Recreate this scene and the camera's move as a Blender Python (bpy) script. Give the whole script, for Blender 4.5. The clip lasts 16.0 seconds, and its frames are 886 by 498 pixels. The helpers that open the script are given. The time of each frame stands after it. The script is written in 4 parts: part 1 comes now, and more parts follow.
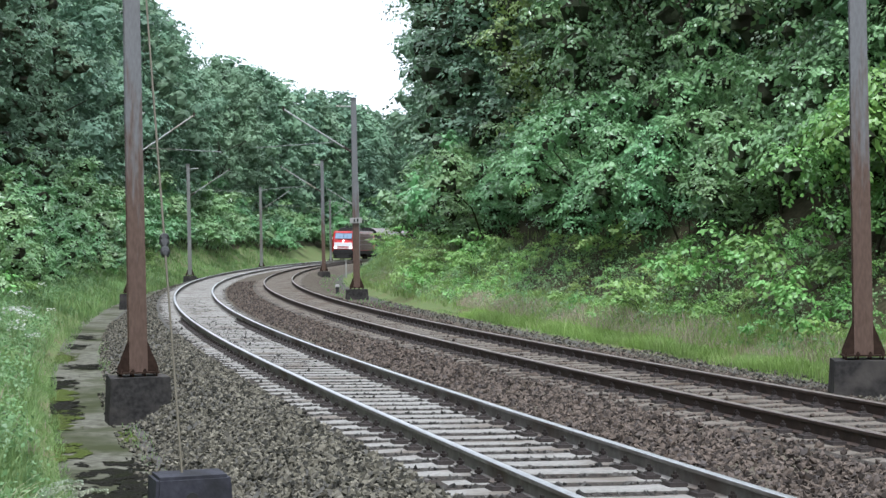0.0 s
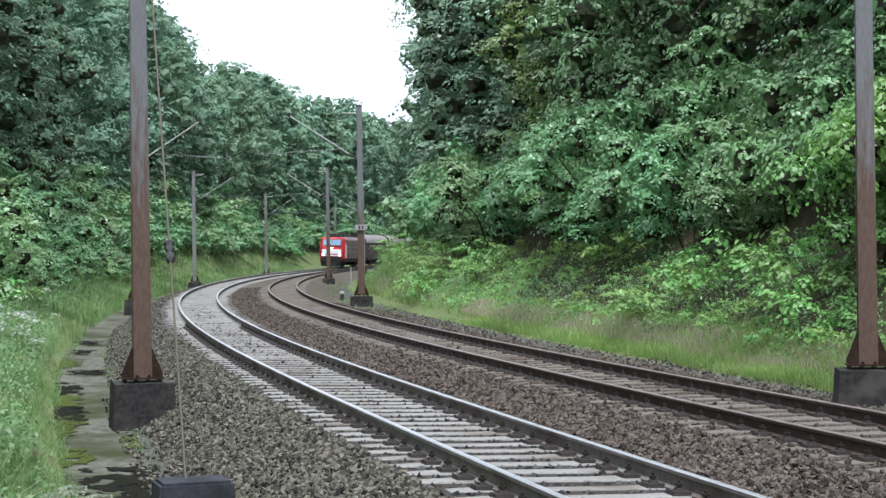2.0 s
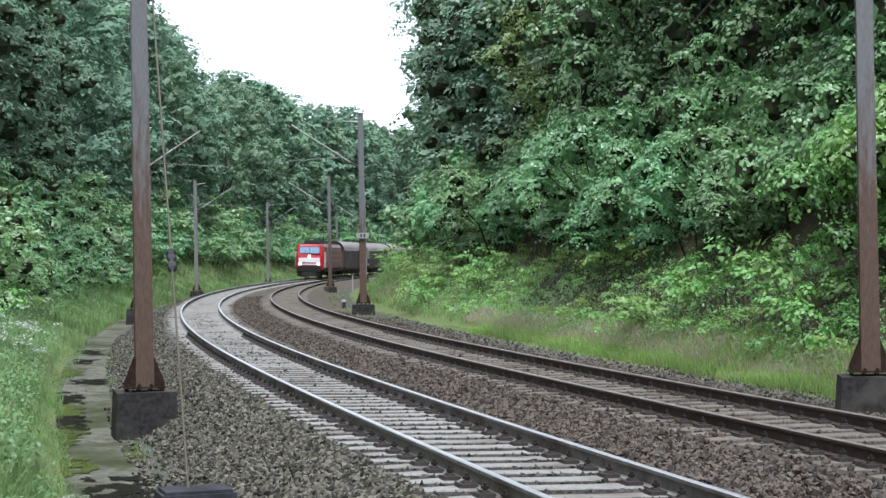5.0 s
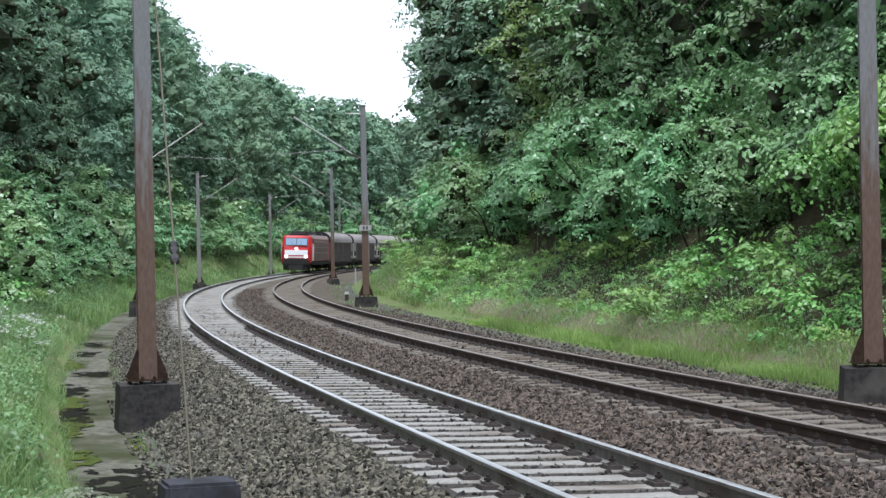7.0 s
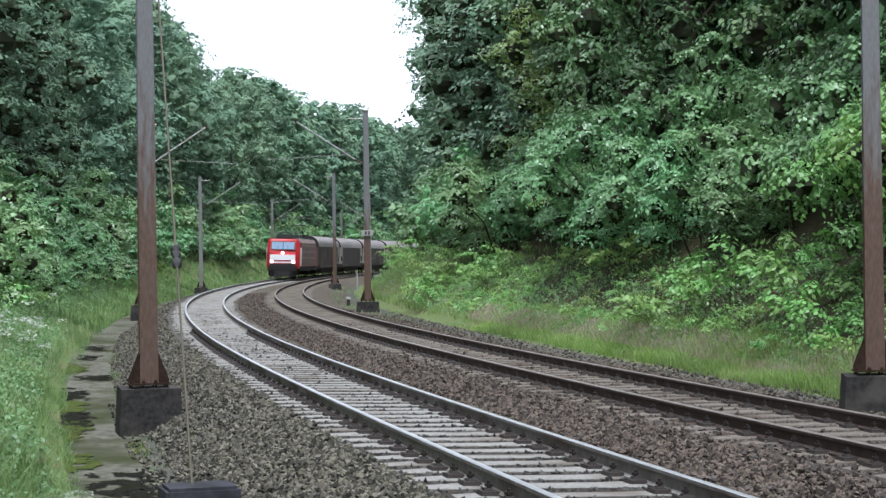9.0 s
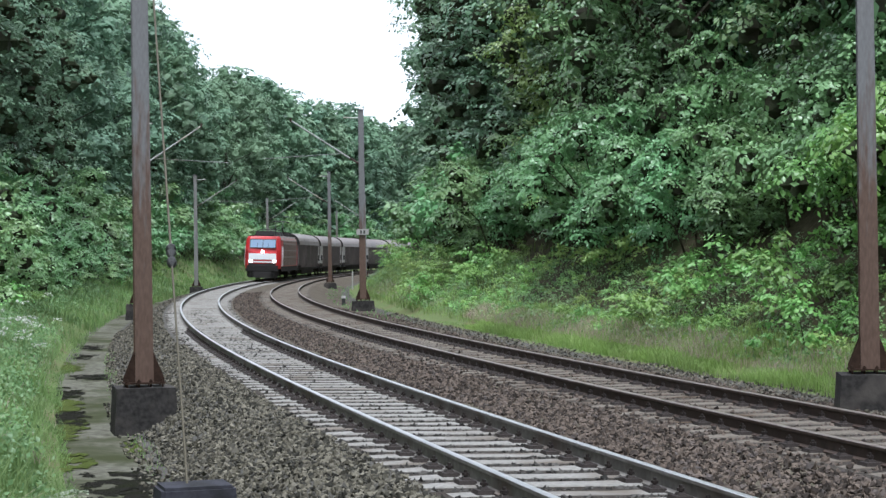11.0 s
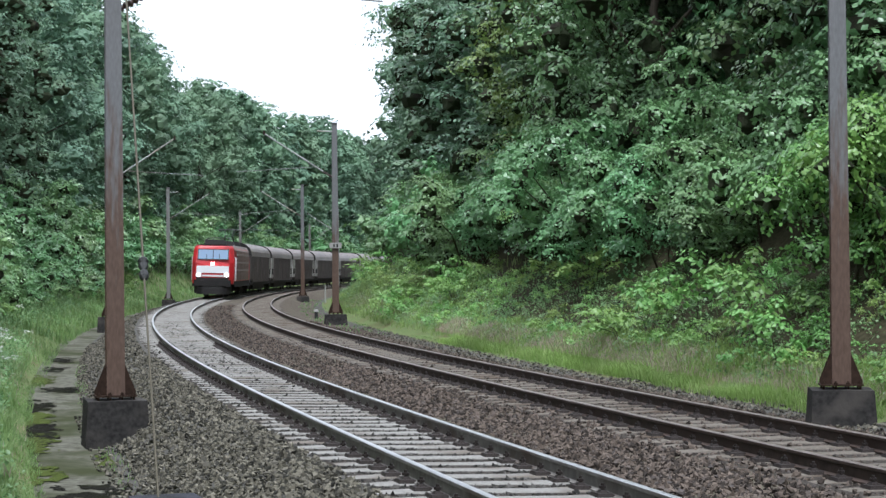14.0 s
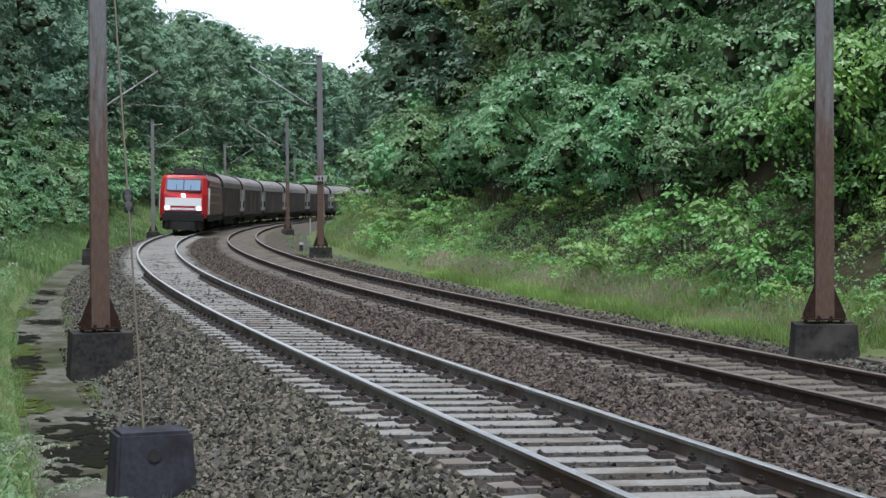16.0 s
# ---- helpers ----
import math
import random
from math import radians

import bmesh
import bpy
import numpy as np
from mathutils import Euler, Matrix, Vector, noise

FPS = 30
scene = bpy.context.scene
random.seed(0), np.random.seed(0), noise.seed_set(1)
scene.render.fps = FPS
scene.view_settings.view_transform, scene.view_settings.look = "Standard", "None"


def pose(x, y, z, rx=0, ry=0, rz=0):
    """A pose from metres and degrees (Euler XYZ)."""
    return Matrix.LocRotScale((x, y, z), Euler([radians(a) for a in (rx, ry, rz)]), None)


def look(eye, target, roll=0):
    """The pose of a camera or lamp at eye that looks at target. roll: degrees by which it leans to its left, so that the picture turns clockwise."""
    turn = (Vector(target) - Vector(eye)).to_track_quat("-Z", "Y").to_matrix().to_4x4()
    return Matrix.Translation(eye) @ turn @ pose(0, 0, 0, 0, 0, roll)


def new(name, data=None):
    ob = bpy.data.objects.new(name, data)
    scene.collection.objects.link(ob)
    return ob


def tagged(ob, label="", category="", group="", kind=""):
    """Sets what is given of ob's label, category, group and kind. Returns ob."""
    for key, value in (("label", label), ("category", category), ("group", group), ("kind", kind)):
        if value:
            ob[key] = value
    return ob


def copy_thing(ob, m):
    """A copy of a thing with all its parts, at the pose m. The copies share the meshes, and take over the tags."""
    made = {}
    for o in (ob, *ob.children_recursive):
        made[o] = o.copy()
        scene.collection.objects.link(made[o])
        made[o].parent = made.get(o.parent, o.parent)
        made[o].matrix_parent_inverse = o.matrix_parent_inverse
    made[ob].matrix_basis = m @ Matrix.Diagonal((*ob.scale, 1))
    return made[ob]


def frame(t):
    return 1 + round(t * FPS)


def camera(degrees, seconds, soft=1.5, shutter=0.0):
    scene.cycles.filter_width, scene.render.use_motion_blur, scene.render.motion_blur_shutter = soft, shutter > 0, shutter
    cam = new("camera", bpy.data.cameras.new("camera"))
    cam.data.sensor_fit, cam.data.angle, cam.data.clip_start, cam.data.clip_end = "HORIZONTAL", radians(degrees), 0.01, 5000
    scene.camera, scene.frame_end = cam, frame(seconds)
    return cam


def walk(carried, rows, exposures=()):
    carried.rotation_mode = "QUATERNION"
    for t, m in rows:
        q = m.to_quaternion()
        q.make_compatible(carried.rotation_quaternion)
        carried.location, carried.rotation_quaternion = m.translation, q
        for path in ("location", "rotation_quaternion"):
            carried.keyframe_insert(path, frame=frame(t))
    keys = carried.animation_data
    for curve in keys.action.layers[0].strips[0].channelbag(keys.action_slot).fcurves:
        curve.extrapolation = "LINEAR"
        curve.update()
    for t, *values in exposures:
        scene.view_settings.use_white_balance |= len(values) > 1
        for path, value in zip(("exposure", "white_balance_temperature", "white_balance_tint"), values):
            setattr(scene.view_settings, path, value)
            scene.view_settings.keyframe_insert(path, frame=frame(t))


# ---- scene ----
# ---------------------------------------------------------------- camera
LENS = 27.88
EYE = (0.0, 0.0, 1.833)
cam = camera(LENS, 16.0, soft=1.48)
# seconds, pitch, roll, yaw: a camera held by hand that stands on one spot
VIEW = [
    (0.0, -0.165, 1.013, 1.131),
    (0.5, -0.182, 0.989, 1.182),
    (1.0, -0.139, 0.984, 1.384),
    (1.5, 0.062, 0.793, 1.261),
    (2.0, 0.074, 0.723, 1.288),
    (2.5, 0.221, 0.956, 1.295),
    (3.0, 0.407, 1.008, 1.277),
    (3.5, 0.497, 0.962, 1.294),
    (4.0, 0.416, 0.938, 1.292),
    (6.5, 0.223, 0.935, 1.454),
    (7.0, 0.076, 1.032, 1.430),
    (7.5, 0.078, 1.034, 1.565),
    (8.0, 0.004, 0.954, 1.565),
    (8.5, 0.134, 0.798, 1.532),
    (9.0, 0.256, 0.704, 1.492),
    (11.5, 0.217, 0.746, 1.324),
    (12.0, 0.257, 0.782, 1.354),
    (12.5, 0.700, 0.993, 1.279),
    (13.0, 0.499, 0.718, 1.017),
    (13.5, 0.364, 0.790, 0.542),
    (14.0, 0.659, 0.482, 0.470),
    (14.5, 0.885, 0.546, 0.761),
    (15.0, 0.341, 0.599, 1.044),
    (15.5, -0.452, -0.197, 0.371),
    (16.0, -1.481, 0.287, -0.008),
]
walk(cam, [(t, pose(*EYE, 90 + p, r, y)) for t, p, r, y in VIEW],
     [(0, 0.16, 5790, 9), (4, 0.13, 5790, 9), (9, 0.02, 5790, 9), (12.5, -0.02, 5790, 9), (14.5, -0.07, 5790, 9), (16, -0.28, 5790, 9)])

# ---------------------------------------------------------------- light: a bright overcast evening
world = bpy.data.worlds.new("overcast")
scene.world = world
world.use_nodes = True
wn, wl = world.node_tree.nodes, world.node_tree.links
wn.clear()
sky = wn.new("ShaderNodeTexSky")
sky.sky_type, sky.sun_disc = "NISHITA", False
sky.sun_elevation, sky.sun_rotation = radians(62), radians(170)
sky_gain = wn.new("ShaderNodeVectorMath")
sky_gain.operation = "SCALE"
sky_gain.inputs["Scale"].default_value = 0.12
cloud = wn.new("ShaderNodeMix")
cloud.data_type = "RGBA"
cloud.inputs["Factor"].default_value = 0.86
cloud.inputs["B"].default_value = (1.0, 1.0, 1.02, 1)
back = wn.new("ShaderNodeBackground")
back.inputs["Strength"].default_value = 1.55
wout = wn.new("ShaderNodeOutputWorld")
wl.new(sky.outputs[0], sky_gain.inputs[0])
wl.new(sky_gain.outputs[0], cloud.inputs["A"])
wl.new(cloud.outputs["Result"], back.inputs["Color"])
wl.new(back.outputs[0], wout.inputs[0])
sun = new("sun", bpy.data.lights.new("sun", "SUN"))
sun.data.energy, sun.data.angle, sun.data.color = 4.6, radians(20), (1.0, 0.98, 0.94)
sun.matrix_basis = look((2, -26, 66), (0, 0, 0))

# ---------------------------------------------------------------- materials
def material(name):
    m = bpy.data.materials.new(name)
    m.use_nodes = True
    n, l = m.node_tree.nodes, m.node_tree.links
    return m, n, l, n["Principled BSDF"]


def ramp_mix(n, l, fac, a, b):
    mix = n.new("ShaderNodeMix")
    mix.data_type = "RGBA"
    l.new(fac, mix.inputs["Factor"])
    for key, c in (("A", a), ("B", b)):
        if isinstance(c, tuple):
            mix.inputs[key].default_value = (*c, 1)
        else:
            l.new(c, mix.inputs[key])
    return mix.outputs["Result"]


def stepped(n, l, value, lo, hi):
    r = n.new("ShaderNodeMapRange")
    r.inputs["From Min"].default_value, r.inputs["From Max"].default_value = lo, hi
    l.new(value, r.inputs["Value"])
    return r.outputs[0]


def noise_of(n, l, scale, detail=4.0, stretch=None, world_space=False):
    co = n.new("ShaderNodeNewGeometry" if world_space else "ShaderNodeTexCoord")
    out = co.outputs["Position" if world_space else "Object"]
    if not world_space:
        info = n.new("ShaderNodeObjectInfo")
        add = n.new("ShaderNodeVectorMath")
        add.operation = "MULTIPLY_ADD"
        add.inputs[1].default_value = (1, 1, 1)
        comb = n.new("ShaderNodeVectorMath")
        comb.operation = "SCALE"
        comb.inputs[0].default_value = (37, 53, 11)
        l.new(info.outputs["Random"], comb.inputs["Scale"])
        l.new(out, add.inputs[0])
        l.new(comb.outputs[0], add.inputs[2])
        out = add.outputs[0]
    if stretch:
        mp = n.new("ShaderNodeVectorMath")
        mp.operation = "MULTIPLY"
        mp.inputs[1].default_value = stretch
        l.new(out, mp.inputs[0])
        out = mp.outputs[0]
    t = n.new("ShaderNodeTexNoise")
    t.inputs["Scale"].default_value, t.inputs["Detail"].default_value = scale, detail
    l.new(out, t.inputs["Vector"])
    return t.outputs["Fac"]


def surface(name, c1, c2, c3=None, coarse=0.8, fine=18.0, rough=0.8, metal=0.0, bump=0.3, stretch=None, world_space=False, patch=(0.5, 0.65)):
    """c1 to c2 by fine grain, c3 in coarse patches of wear or dirt."""
    m, n, l, b = material(name)
    f = noise_of(n, l, fine, 5, stretch, world_space)
    col = ramp_mix(n, l, stepped(n, l, f, 0.3, 0.7), c1, c2)
    g = noise_of(n, l, coarse, 4, stretch, world_space)
    if c3:
        col = ramp_mix(n, l, stepped(n, l, g, *patch), col, c3)
    l.new(col, b.inputs["Base Color"])
    b.inputs["Roughness"].default_value, b.inputs["Metallic"].default_value = rough, metal
    b.inputs["Specular IOR Level"].default_value = 0.1 if rough > 0.8 else 0.4
    if bump:
        bp = n.new("ShaderNodeBump")
        bp.inputs["Strength"].default_value, bp.inputs["Distance"].default_value = bump, 0.02
        l.new(f, bp.inputs["Height"])
        l.new(bp.outputs[0], b.inputs["Normal"])
    return m


def leafy(name, dark, mid, light, glow=0.3, coarse=0.35, rough=0.55, gloss=0.4):
    """Foliage: each leaf its own shade, and patches of lighter and darker growth."""
    m, n, l, b = material(name)
    g = n.new("ShaderNodeNewGeometry")
    info = n.new("ShaderNodeObjectInfo")
    r1 = ramp_mix(n, l, g.outputs["Random Per Island"], dark, light)
    patch = noise_of(n, l, coarse, 3, None, True)
    col = ramp_mix(n, l, stepped(n, l, patch, 0.35, 0.65), r1, mid)
    hue = n.new("ShaderNodeHueSaturation")
    shift = n.new("ShaderNodeMapRange")
    shift.inputs["To Min"].default_value, shift.inputs["To Max"].default_value = 0.465, 0.522
    l.new(info.outputs["Random"], shift.inputs["Value"])
    l.new(shift.outputs[0], hue.inputs["Hue"])
    deep = n.new("ShaderNodeMapRange")
    deep.inputs["From Min"].default_value, deep.inputs["From Max"].default_value = 0.3, 0.7
    deep.inputs["To Min"].default_value, deep.inputs["To Max"].default_value = 0.62, 1.3
    l.new(noise_of(n, l, 0.11, 2, None, True), deep.inputs["Value"])
    l.new(deep.outputs[0], hue.inputs["Value"])
    l.new(col, hue.inputs["Color"])
    tint = hue.outputs[0]
    l.new(tint, b.inputs["Base Color"])
    b.inputs["Roughness"].default_value = rough
    b.inputs["Specular IOR Level"].default_value = gloss
    tr = n.new("ShaderNodeBsdfTranslucent")
    l.new(tint, tr.inputs["Color"])
    mx = n.new("ShaderNodeMixShader")
    mx.inputs[0].default_value = glow
    l.new(b.outputs[0], mx.inputs[1])
    l.new(tr.outputs[0], mx.inputs[2])
    l.new(mx.outputs[0], n["Material Output"].inputs["Surface"])
    return m


def shades(name, colours, rough=0.9, by_object=False, grain=30.0):
    """Pieces that differ: each island (or object) takes a shade between the two, with a fine grain."""
    m, n, l, b = material(name)
    if by_object:
        v = n.new("ShaderNodeObjectInfo").outputs["Random"]
    else:
        v = n.new("ShaderNodeNewGeometry").outputs["Random Per Island"]
    ramp = n.new("ShaderNodeValToRGB")
    ramp.color_ramp.elements[0].color = (*colours[0], 1)
    ramp.color_ramp.elements[1].color = (*colours[-1], 1)
    for i, c in enumerate(colours[1:-1], 1):
        e = ramp.color_ramp.elements.new(i / (len(colours) - 1))
        e.color = (*c, 1)
    l.new(v, ramp.inputs[0])
    f = noise_of(n, l, grain, 4, None, True)
    dark = n.new("ShaderNodeMix")
    dark.data_type, dark.blend_type = "RGBA", "MULTIPLY"
    dark.inputs["Factor"].default_value = 0.5
    l.new(ramp.outputs[0], dark.inputs["A"])
    l.new(f, dark.inputs["B"])
    l.new(dark.outputs["Result"], b.inputs["Base Color"])
    b.inputs["Roughness"].default_value = rough
    b.inputs["Specular IOR Level"].default_value = 0.15
    return m


def plain(name, c, rough=0.5, metal=0.0):
    m, n, l, b = material(name)
    b.inputs["Base Color"].default_value = (*c, 1)
    b.inputs["Roughness"].default_value, b.inputs["Metallic"].default_value = rough, metal
    return m


def lamp_glow(name, c, strength):
    m, n, l, b = material(name)
    b.inputs["Base Color"].default_value = (*c, 1)
    b.inputs["Emission Color"].default_value = (*c, 1)
    b.inputs["Emission Strength"].default_value = strength
    return m


def mast_paint(name):
    """Old paint, grey on the upper post, worn through to rust on the lower, with a ragged edge between."""
    m, n, l, b = material(name)
    co = n.new("ShaderNodeTexCoord")
    sep = n.new("ShaderNodeSeparateXYZ")
    l.new(co.outputs["Object"], sep.inputs[0])
    streak = noise_of(n, l, 5.0, 5, (3, 3, 0.35))
    fine = noise_of(n, l, 30.0, 4, (1, 1, 0.3))
    rust = ramp_mix(n, l, stepped(n, l, fine, 0.3, 0.7), (0.094, 0.057, 0.042), (0.142, 0.09, 0.068))
    paint = ramp_mix(n, l, stepped(n, l, fine, 0.3, 0.7), (0.15, 0.148, 0.15), (0.2, 0.198, 0.203))
    mul = n.new("ShaderNodeMath")
    mul.operation = "MULTIPLY_ADD"
    mul.inputs[1].default_value = 5.0
    l.new(streak, mul.inputs[0])
    l.new(sep.outputs["Z"], mul.inputs[2])
    l.new(ramp_mix(n, l, stepped(n, l, mul.outputs[0], 5.2, 6.6), rust, paint), b.inputs["Base Color"])
    b.inputs["Roughness"].default_value, b.inputs["Metallic"].default_value = 0.42, 0.15
    return m


SOIL = surface("leaf_litter", (0.026, 0.026, 0.013), (0.06, 0.052, 0.03), (0.024, 0.038, 0.012), 0.5, 9, 0.95, world_space=True)
VERGE = surface("verge_turf", (0.08, 0.115, 0.042), (0.14, 0.172, 0.07), (0.12, 0.12, 0.055), 0.6, 12, 0.95, world_space=True)
GRAVEL = surface("ballast_bed", (0.0198, 0.0166, 0.0143), (0.0794, 0.0694, 0.0595), (0.0436, 0.0358, 0.0298), 0.5, 26, 0.95, bump=1.0, world_space=True)
GRAVEL_RUST = surface("rusty_ballast_bed", (0.035, 0.028, 0.022), (0.125, 0.1, 0.082), (0.105, 0.095, 0.07), 0.9, 12, 0.95, bump=1.0, world_space=True, patch=(0.46, 0.62))
GRAVEL_PALE = surface("dusty_ballast_bed", (0.0484, 0.0462, 0.0418), (0.114, 0.108, 0.0968), (0.088, 0.084, 0.0748), 0.5, 24, 0.95, bump=0.8, world_space=True)
PATH_DIRT = surface("worn_path_concrete", (0.06, 0.058, 0.043), (0.16, 0.155, 0.125), (0.04, 0.045, 0.02), 0.55, 7, 0.95, bump=0.12, stretch=(1.0, 0.8, 1), world_space=True, patch=(0.45, 0.62))
SLAB = surface("path_concrete", (0.09, 0.084, 0.069), (0.156, 0.144, 0.12), (0.072, 0.075, 0.045), 1.3, 22, 0.9, bump=0.4, world_space=True, patch=(0.48, 0.7))
MOSS = surface("moss", (0.032, 0.048, 0.0096), (0.08, 0.096, 0.024), None, 2, 40, 1.0, bump=0.8)
DIRT = surface("dark_damp_dirt", (0.00606, 0.00571, 0.00403), (0.0151, 0.0141, 0.0101), (0.0101, 0.0118, 0.00403), 2, 30, 1.0, bump=0.8)
STONE = shades("ballast_stone", [(0.036, 0.035, 0.03), (0.06, 0.056, 0.044), (0.155, 0.141, 0.108), (0.25, 0.228, 0.18), (0.095, 0.09, 0.08)])
STONE_RUST = shades("rusty_ballast_stone", [(0.0407, 0.0334, 0.0278), (0.0533, 0.0431, 0.0374), (0.152, 0.12, 0.0976), (0.198, 0.156, 0.129), (0.0989, 0.0859, 0.082)])
STONE_DARK = shades("dark_crib_stone", [(0.03, 0.029, 0.027), (0.05, 0.047, 0.043), (0.09, 0.084, 0.077), (0.15, 0.14, 0.13)])
SLEEPER = surface("sleeper_concrete", (0.192, 0.186, 0.172), (0.281, 0.268, 0.25), (0.153, 0.134, 0.115), 1.1, 24, 0.85, bump=0.25)
SLEEPER_OLD = surface("brown_sleeper_concrete", (0.105, 0.092, 0.078), (0.175, 0.153, 0.13), (0.085, 0.064, 0.048), 1.1, 24, 0.9, bump=0.25)
RAIL_TOP = surface("worn_rail_head", (0.5, 0.5, 0.5), (0.6, 0.6, 0.6), None, 1, 6, 0.45, 1.0, 0.0)
RAIL_SIDE = surface("dusty_rail_side", (0.128, 0.116, 0.105), (0.225, 0.21, 0.195), (0.09, 0.0638, 0.0488), 0.7, 10, 0.7, 0.0, 0.1)
RAIL_RUST = surface("rusty_rail_side", (0.0315, 0.021, 0.0161), (0.07, 0.0455, 0.035), (0.042, 0.0245, 0.0175), 0.7, 10, 0.75, 0.0, 0.1)
RAIL_TOP_RUST = surface("dull_rail_head", (0.16, 0.12, 0.1), (0.256, 0.216, 0.192), None, 1, 8, 0.4, 0.6, 0.0)
CLIP = surface("rusty_clip_steel", (0.015, 0.0108, 0.009), (0.036, 0.027, 0.024), None, 1, 60, 0.7, 0.3, 0.2)
MAST_STEEL = mast_paint("weathered_mast_steel")
MAST_GREY = surface("grey_mast_steel", (0.2, 0.205, 0.205), (0.28, 0.285, 0.285), (0.17, 0.15, 0.13), 0.45, 7, 0.6, 0.2, 0.15, (1, 1, 0.16))
GUSSET = surface("dark_gusset_steel", (0.025, 0.015, 0.011), (0.045, 0.0275, 0.02), None, 1, 12, 0.85, 0.0, 0.1)
FOOTING = surface("stained_footing_concrete", (0.021, 0.0196, 0.0192), (0.049, 0.0455, 0.0437), (0.07, 0.063, 0.0577), 1.5, 14, 0.9, bump=0.4)
BLOCK = surface("dark_block_concrete", (0.0351, 0.0351, 0.0445), (0.0561, 0.0561, 0.0678), (0.0281, 0.0281, 0.0304), 2, 18, 0.85, bump=0.3)
GALV = surface("galvanised_tube", (0.34, 0.35, 0.34), (0.46, 0.47, 0.46), (0.34, 0.31, 0.25), 1, 10, 0.5, 0.5, 0.0)
WIRE = surface("weathered_steel_rope", (0.07, 0.0595, 0.0385), (0.112, 0.098, 0.07), None, 1, 60, 0.6, 0.4, 0.0)
PORCELAIN = plain("brown_insulator", (0.05, 0.03, 0.025), 0.3)
WHITE_PLATE = surface("weathered_white_plate", (0.3, 0.294, 0.276), (0.372, 0.36, 0.342), None, 3, 30, 0.6, bump=0)
BLACK = plain("black_paint", (0.02, 0.02, 0.02), 0.6)
BARK = surface("bark", (0.035, 0.0294, 0.0224), (0.077, 0.063, 0.049), (0.049, 0.056, 0.028), 0.8, 14, 0.95, bump=0.8, stretch=(1, 1, 0.25))
# Near-black green of the lobe cores: shade in foliage gaps put into a colour.
GAP_SHADE = surface("foliage_gap_shade", (0.022, 0.03, 0.015), (0.04, 0.048, 0.026), (0.028, 0.026, 0.018), 1.5, 14, 0.95, bump=1.0, world_space=True)
# Paler, bluer greens: distant haze put into the leaf colour.
LEAF_HAZY = leafy("haze_tinted_leaves", (0.12, 0.205, 0.125), (0.135, 0.235, 0.145), (0.185, 0.295, 0.19), 0.22, 0.1, 0.52, 0.25)
LEAF_RIGHT = leafy("beech_leaves", (0.084, 0.175, 0.068), (0.1, 0.205, 0.079), (0.152, 0.275, 0.11), 0.22, 0.25, 0.36, 0.55)
LEAF_SHRUB = leafy("shrub_leaves", (0.118, 0.25, 0.095), (0.148, 0.3, 0.117), (0.205, 0.375, 0.16), 0.24, 0.4, 0.36, 0.55)
LEAF_EDGE = leafy("blue_green_leaves", (0.1, 0.182, 0.096), (0.122, 0.22, 0.115), (0.178, 0.29, 0.16), 0.18, 0.25, 0.38, 0.7)
LEAF_LIGHT = leafy("yellow_green_leaves", (0.135, 0.265, 0.06), (0.165, 0.315, 0.075), (0.23, 0.4, 0.11), 0.3, 0.4, 0.4, 0.6)
WEED = leafy("weed_leaves", (0.1, 0.215, 0.075), (0.14, 0.285, 0.11), (0.235, 0.38, 0.17), 0.3, 0.6, 0.45)
LEAF_LOW = leafy("bramble_leaves", (0.15, 0.3, 0.076), (0.198, 0.385, 0.1), (0.32, 0.515, 0.158), 0.24, 0.6, 0.42)
GRASS = leafy("tall_grass", (0.115, 0.21, 0.065), (0.185, 0.3, 0.1), (0.3, 0.41, 0.17), 0.5, 0.7, 0.6)
DRY_GRASS = leafy("drying_grass", (0.2, 0.335, 0.075), (0.29, 0.43, 0.115), (0.42, 0.52, 0.21), 0.5, 0.7, 0.6)
SEED = leafy("grass_seed_heads", (0.358, 0.345, 0.217), (0.448, 0.444, 0.282), (0.56, 0.53, 0.37), 0.35, 0.5, 0.9, 0.2)
PINK_SEED = leafy("pinkish_seed_heads", (0.34, 0.27, 0.215), (0.42, 0.345, 0.275), (0.52, 0.45, 0.37), 0.35, 0.5, 0.9, 0.2)
PLUME = leafy("silvery_plumes", (0.25, 0.3, 0.2), (0.32, 0.38, 0.26), (0.45, 0.5, 0.38), 0.3, 0.5, 0.8, 0.3)
FLOWER = leafy("white_umbels", (0.6, 0.62, 0.55), (0.7, 0.72, 0.66), (0.8, 0.8, 0.76), 0.3, 0.5, 0.8)
RED = surface("red_loco_paint", (0.469, 0.0182, 0.0244), (0.525, 0.0248, 0.0292), (0.375, 0.0248, 0.0292), 0.8, 9, 0.4, bump=0)
PALE_BAND = surface("pale_front_paint", (0.702, 0.702, 0.722), (0.78, 0.78, 0.799), None, 1, 12, 0.4, bump=0)
LOCO_SIDE = surface("grimy_louvre_steel", (0.25, 0.18, 0.165), (0.33, 0.245, 0.225), (0.21, 0.13, 0.12), 0.9, 11, 0.6, 0.1, 0.0)
LOUVRE = surface("dusty_louvre_edge", (0.33, 0.27, 0.25), (0.42, 0.35, 0.33), None, 1, 12, 0.6, bump=0)
LOCO_ROOF = surface("pale_roof_paint", (0.2, 0.17, 0.16), (0.26, 0.23, 0.215), (0.15, 0.13, 0.12), 1.2, 14, 0.6, bump=0)
DARK = surface("underframe_grime", (0.0084, 0.0077, 0.0077), (0.021, 0.0182, 0.0168), None, 1, 12, 0.8, bump=0.2)
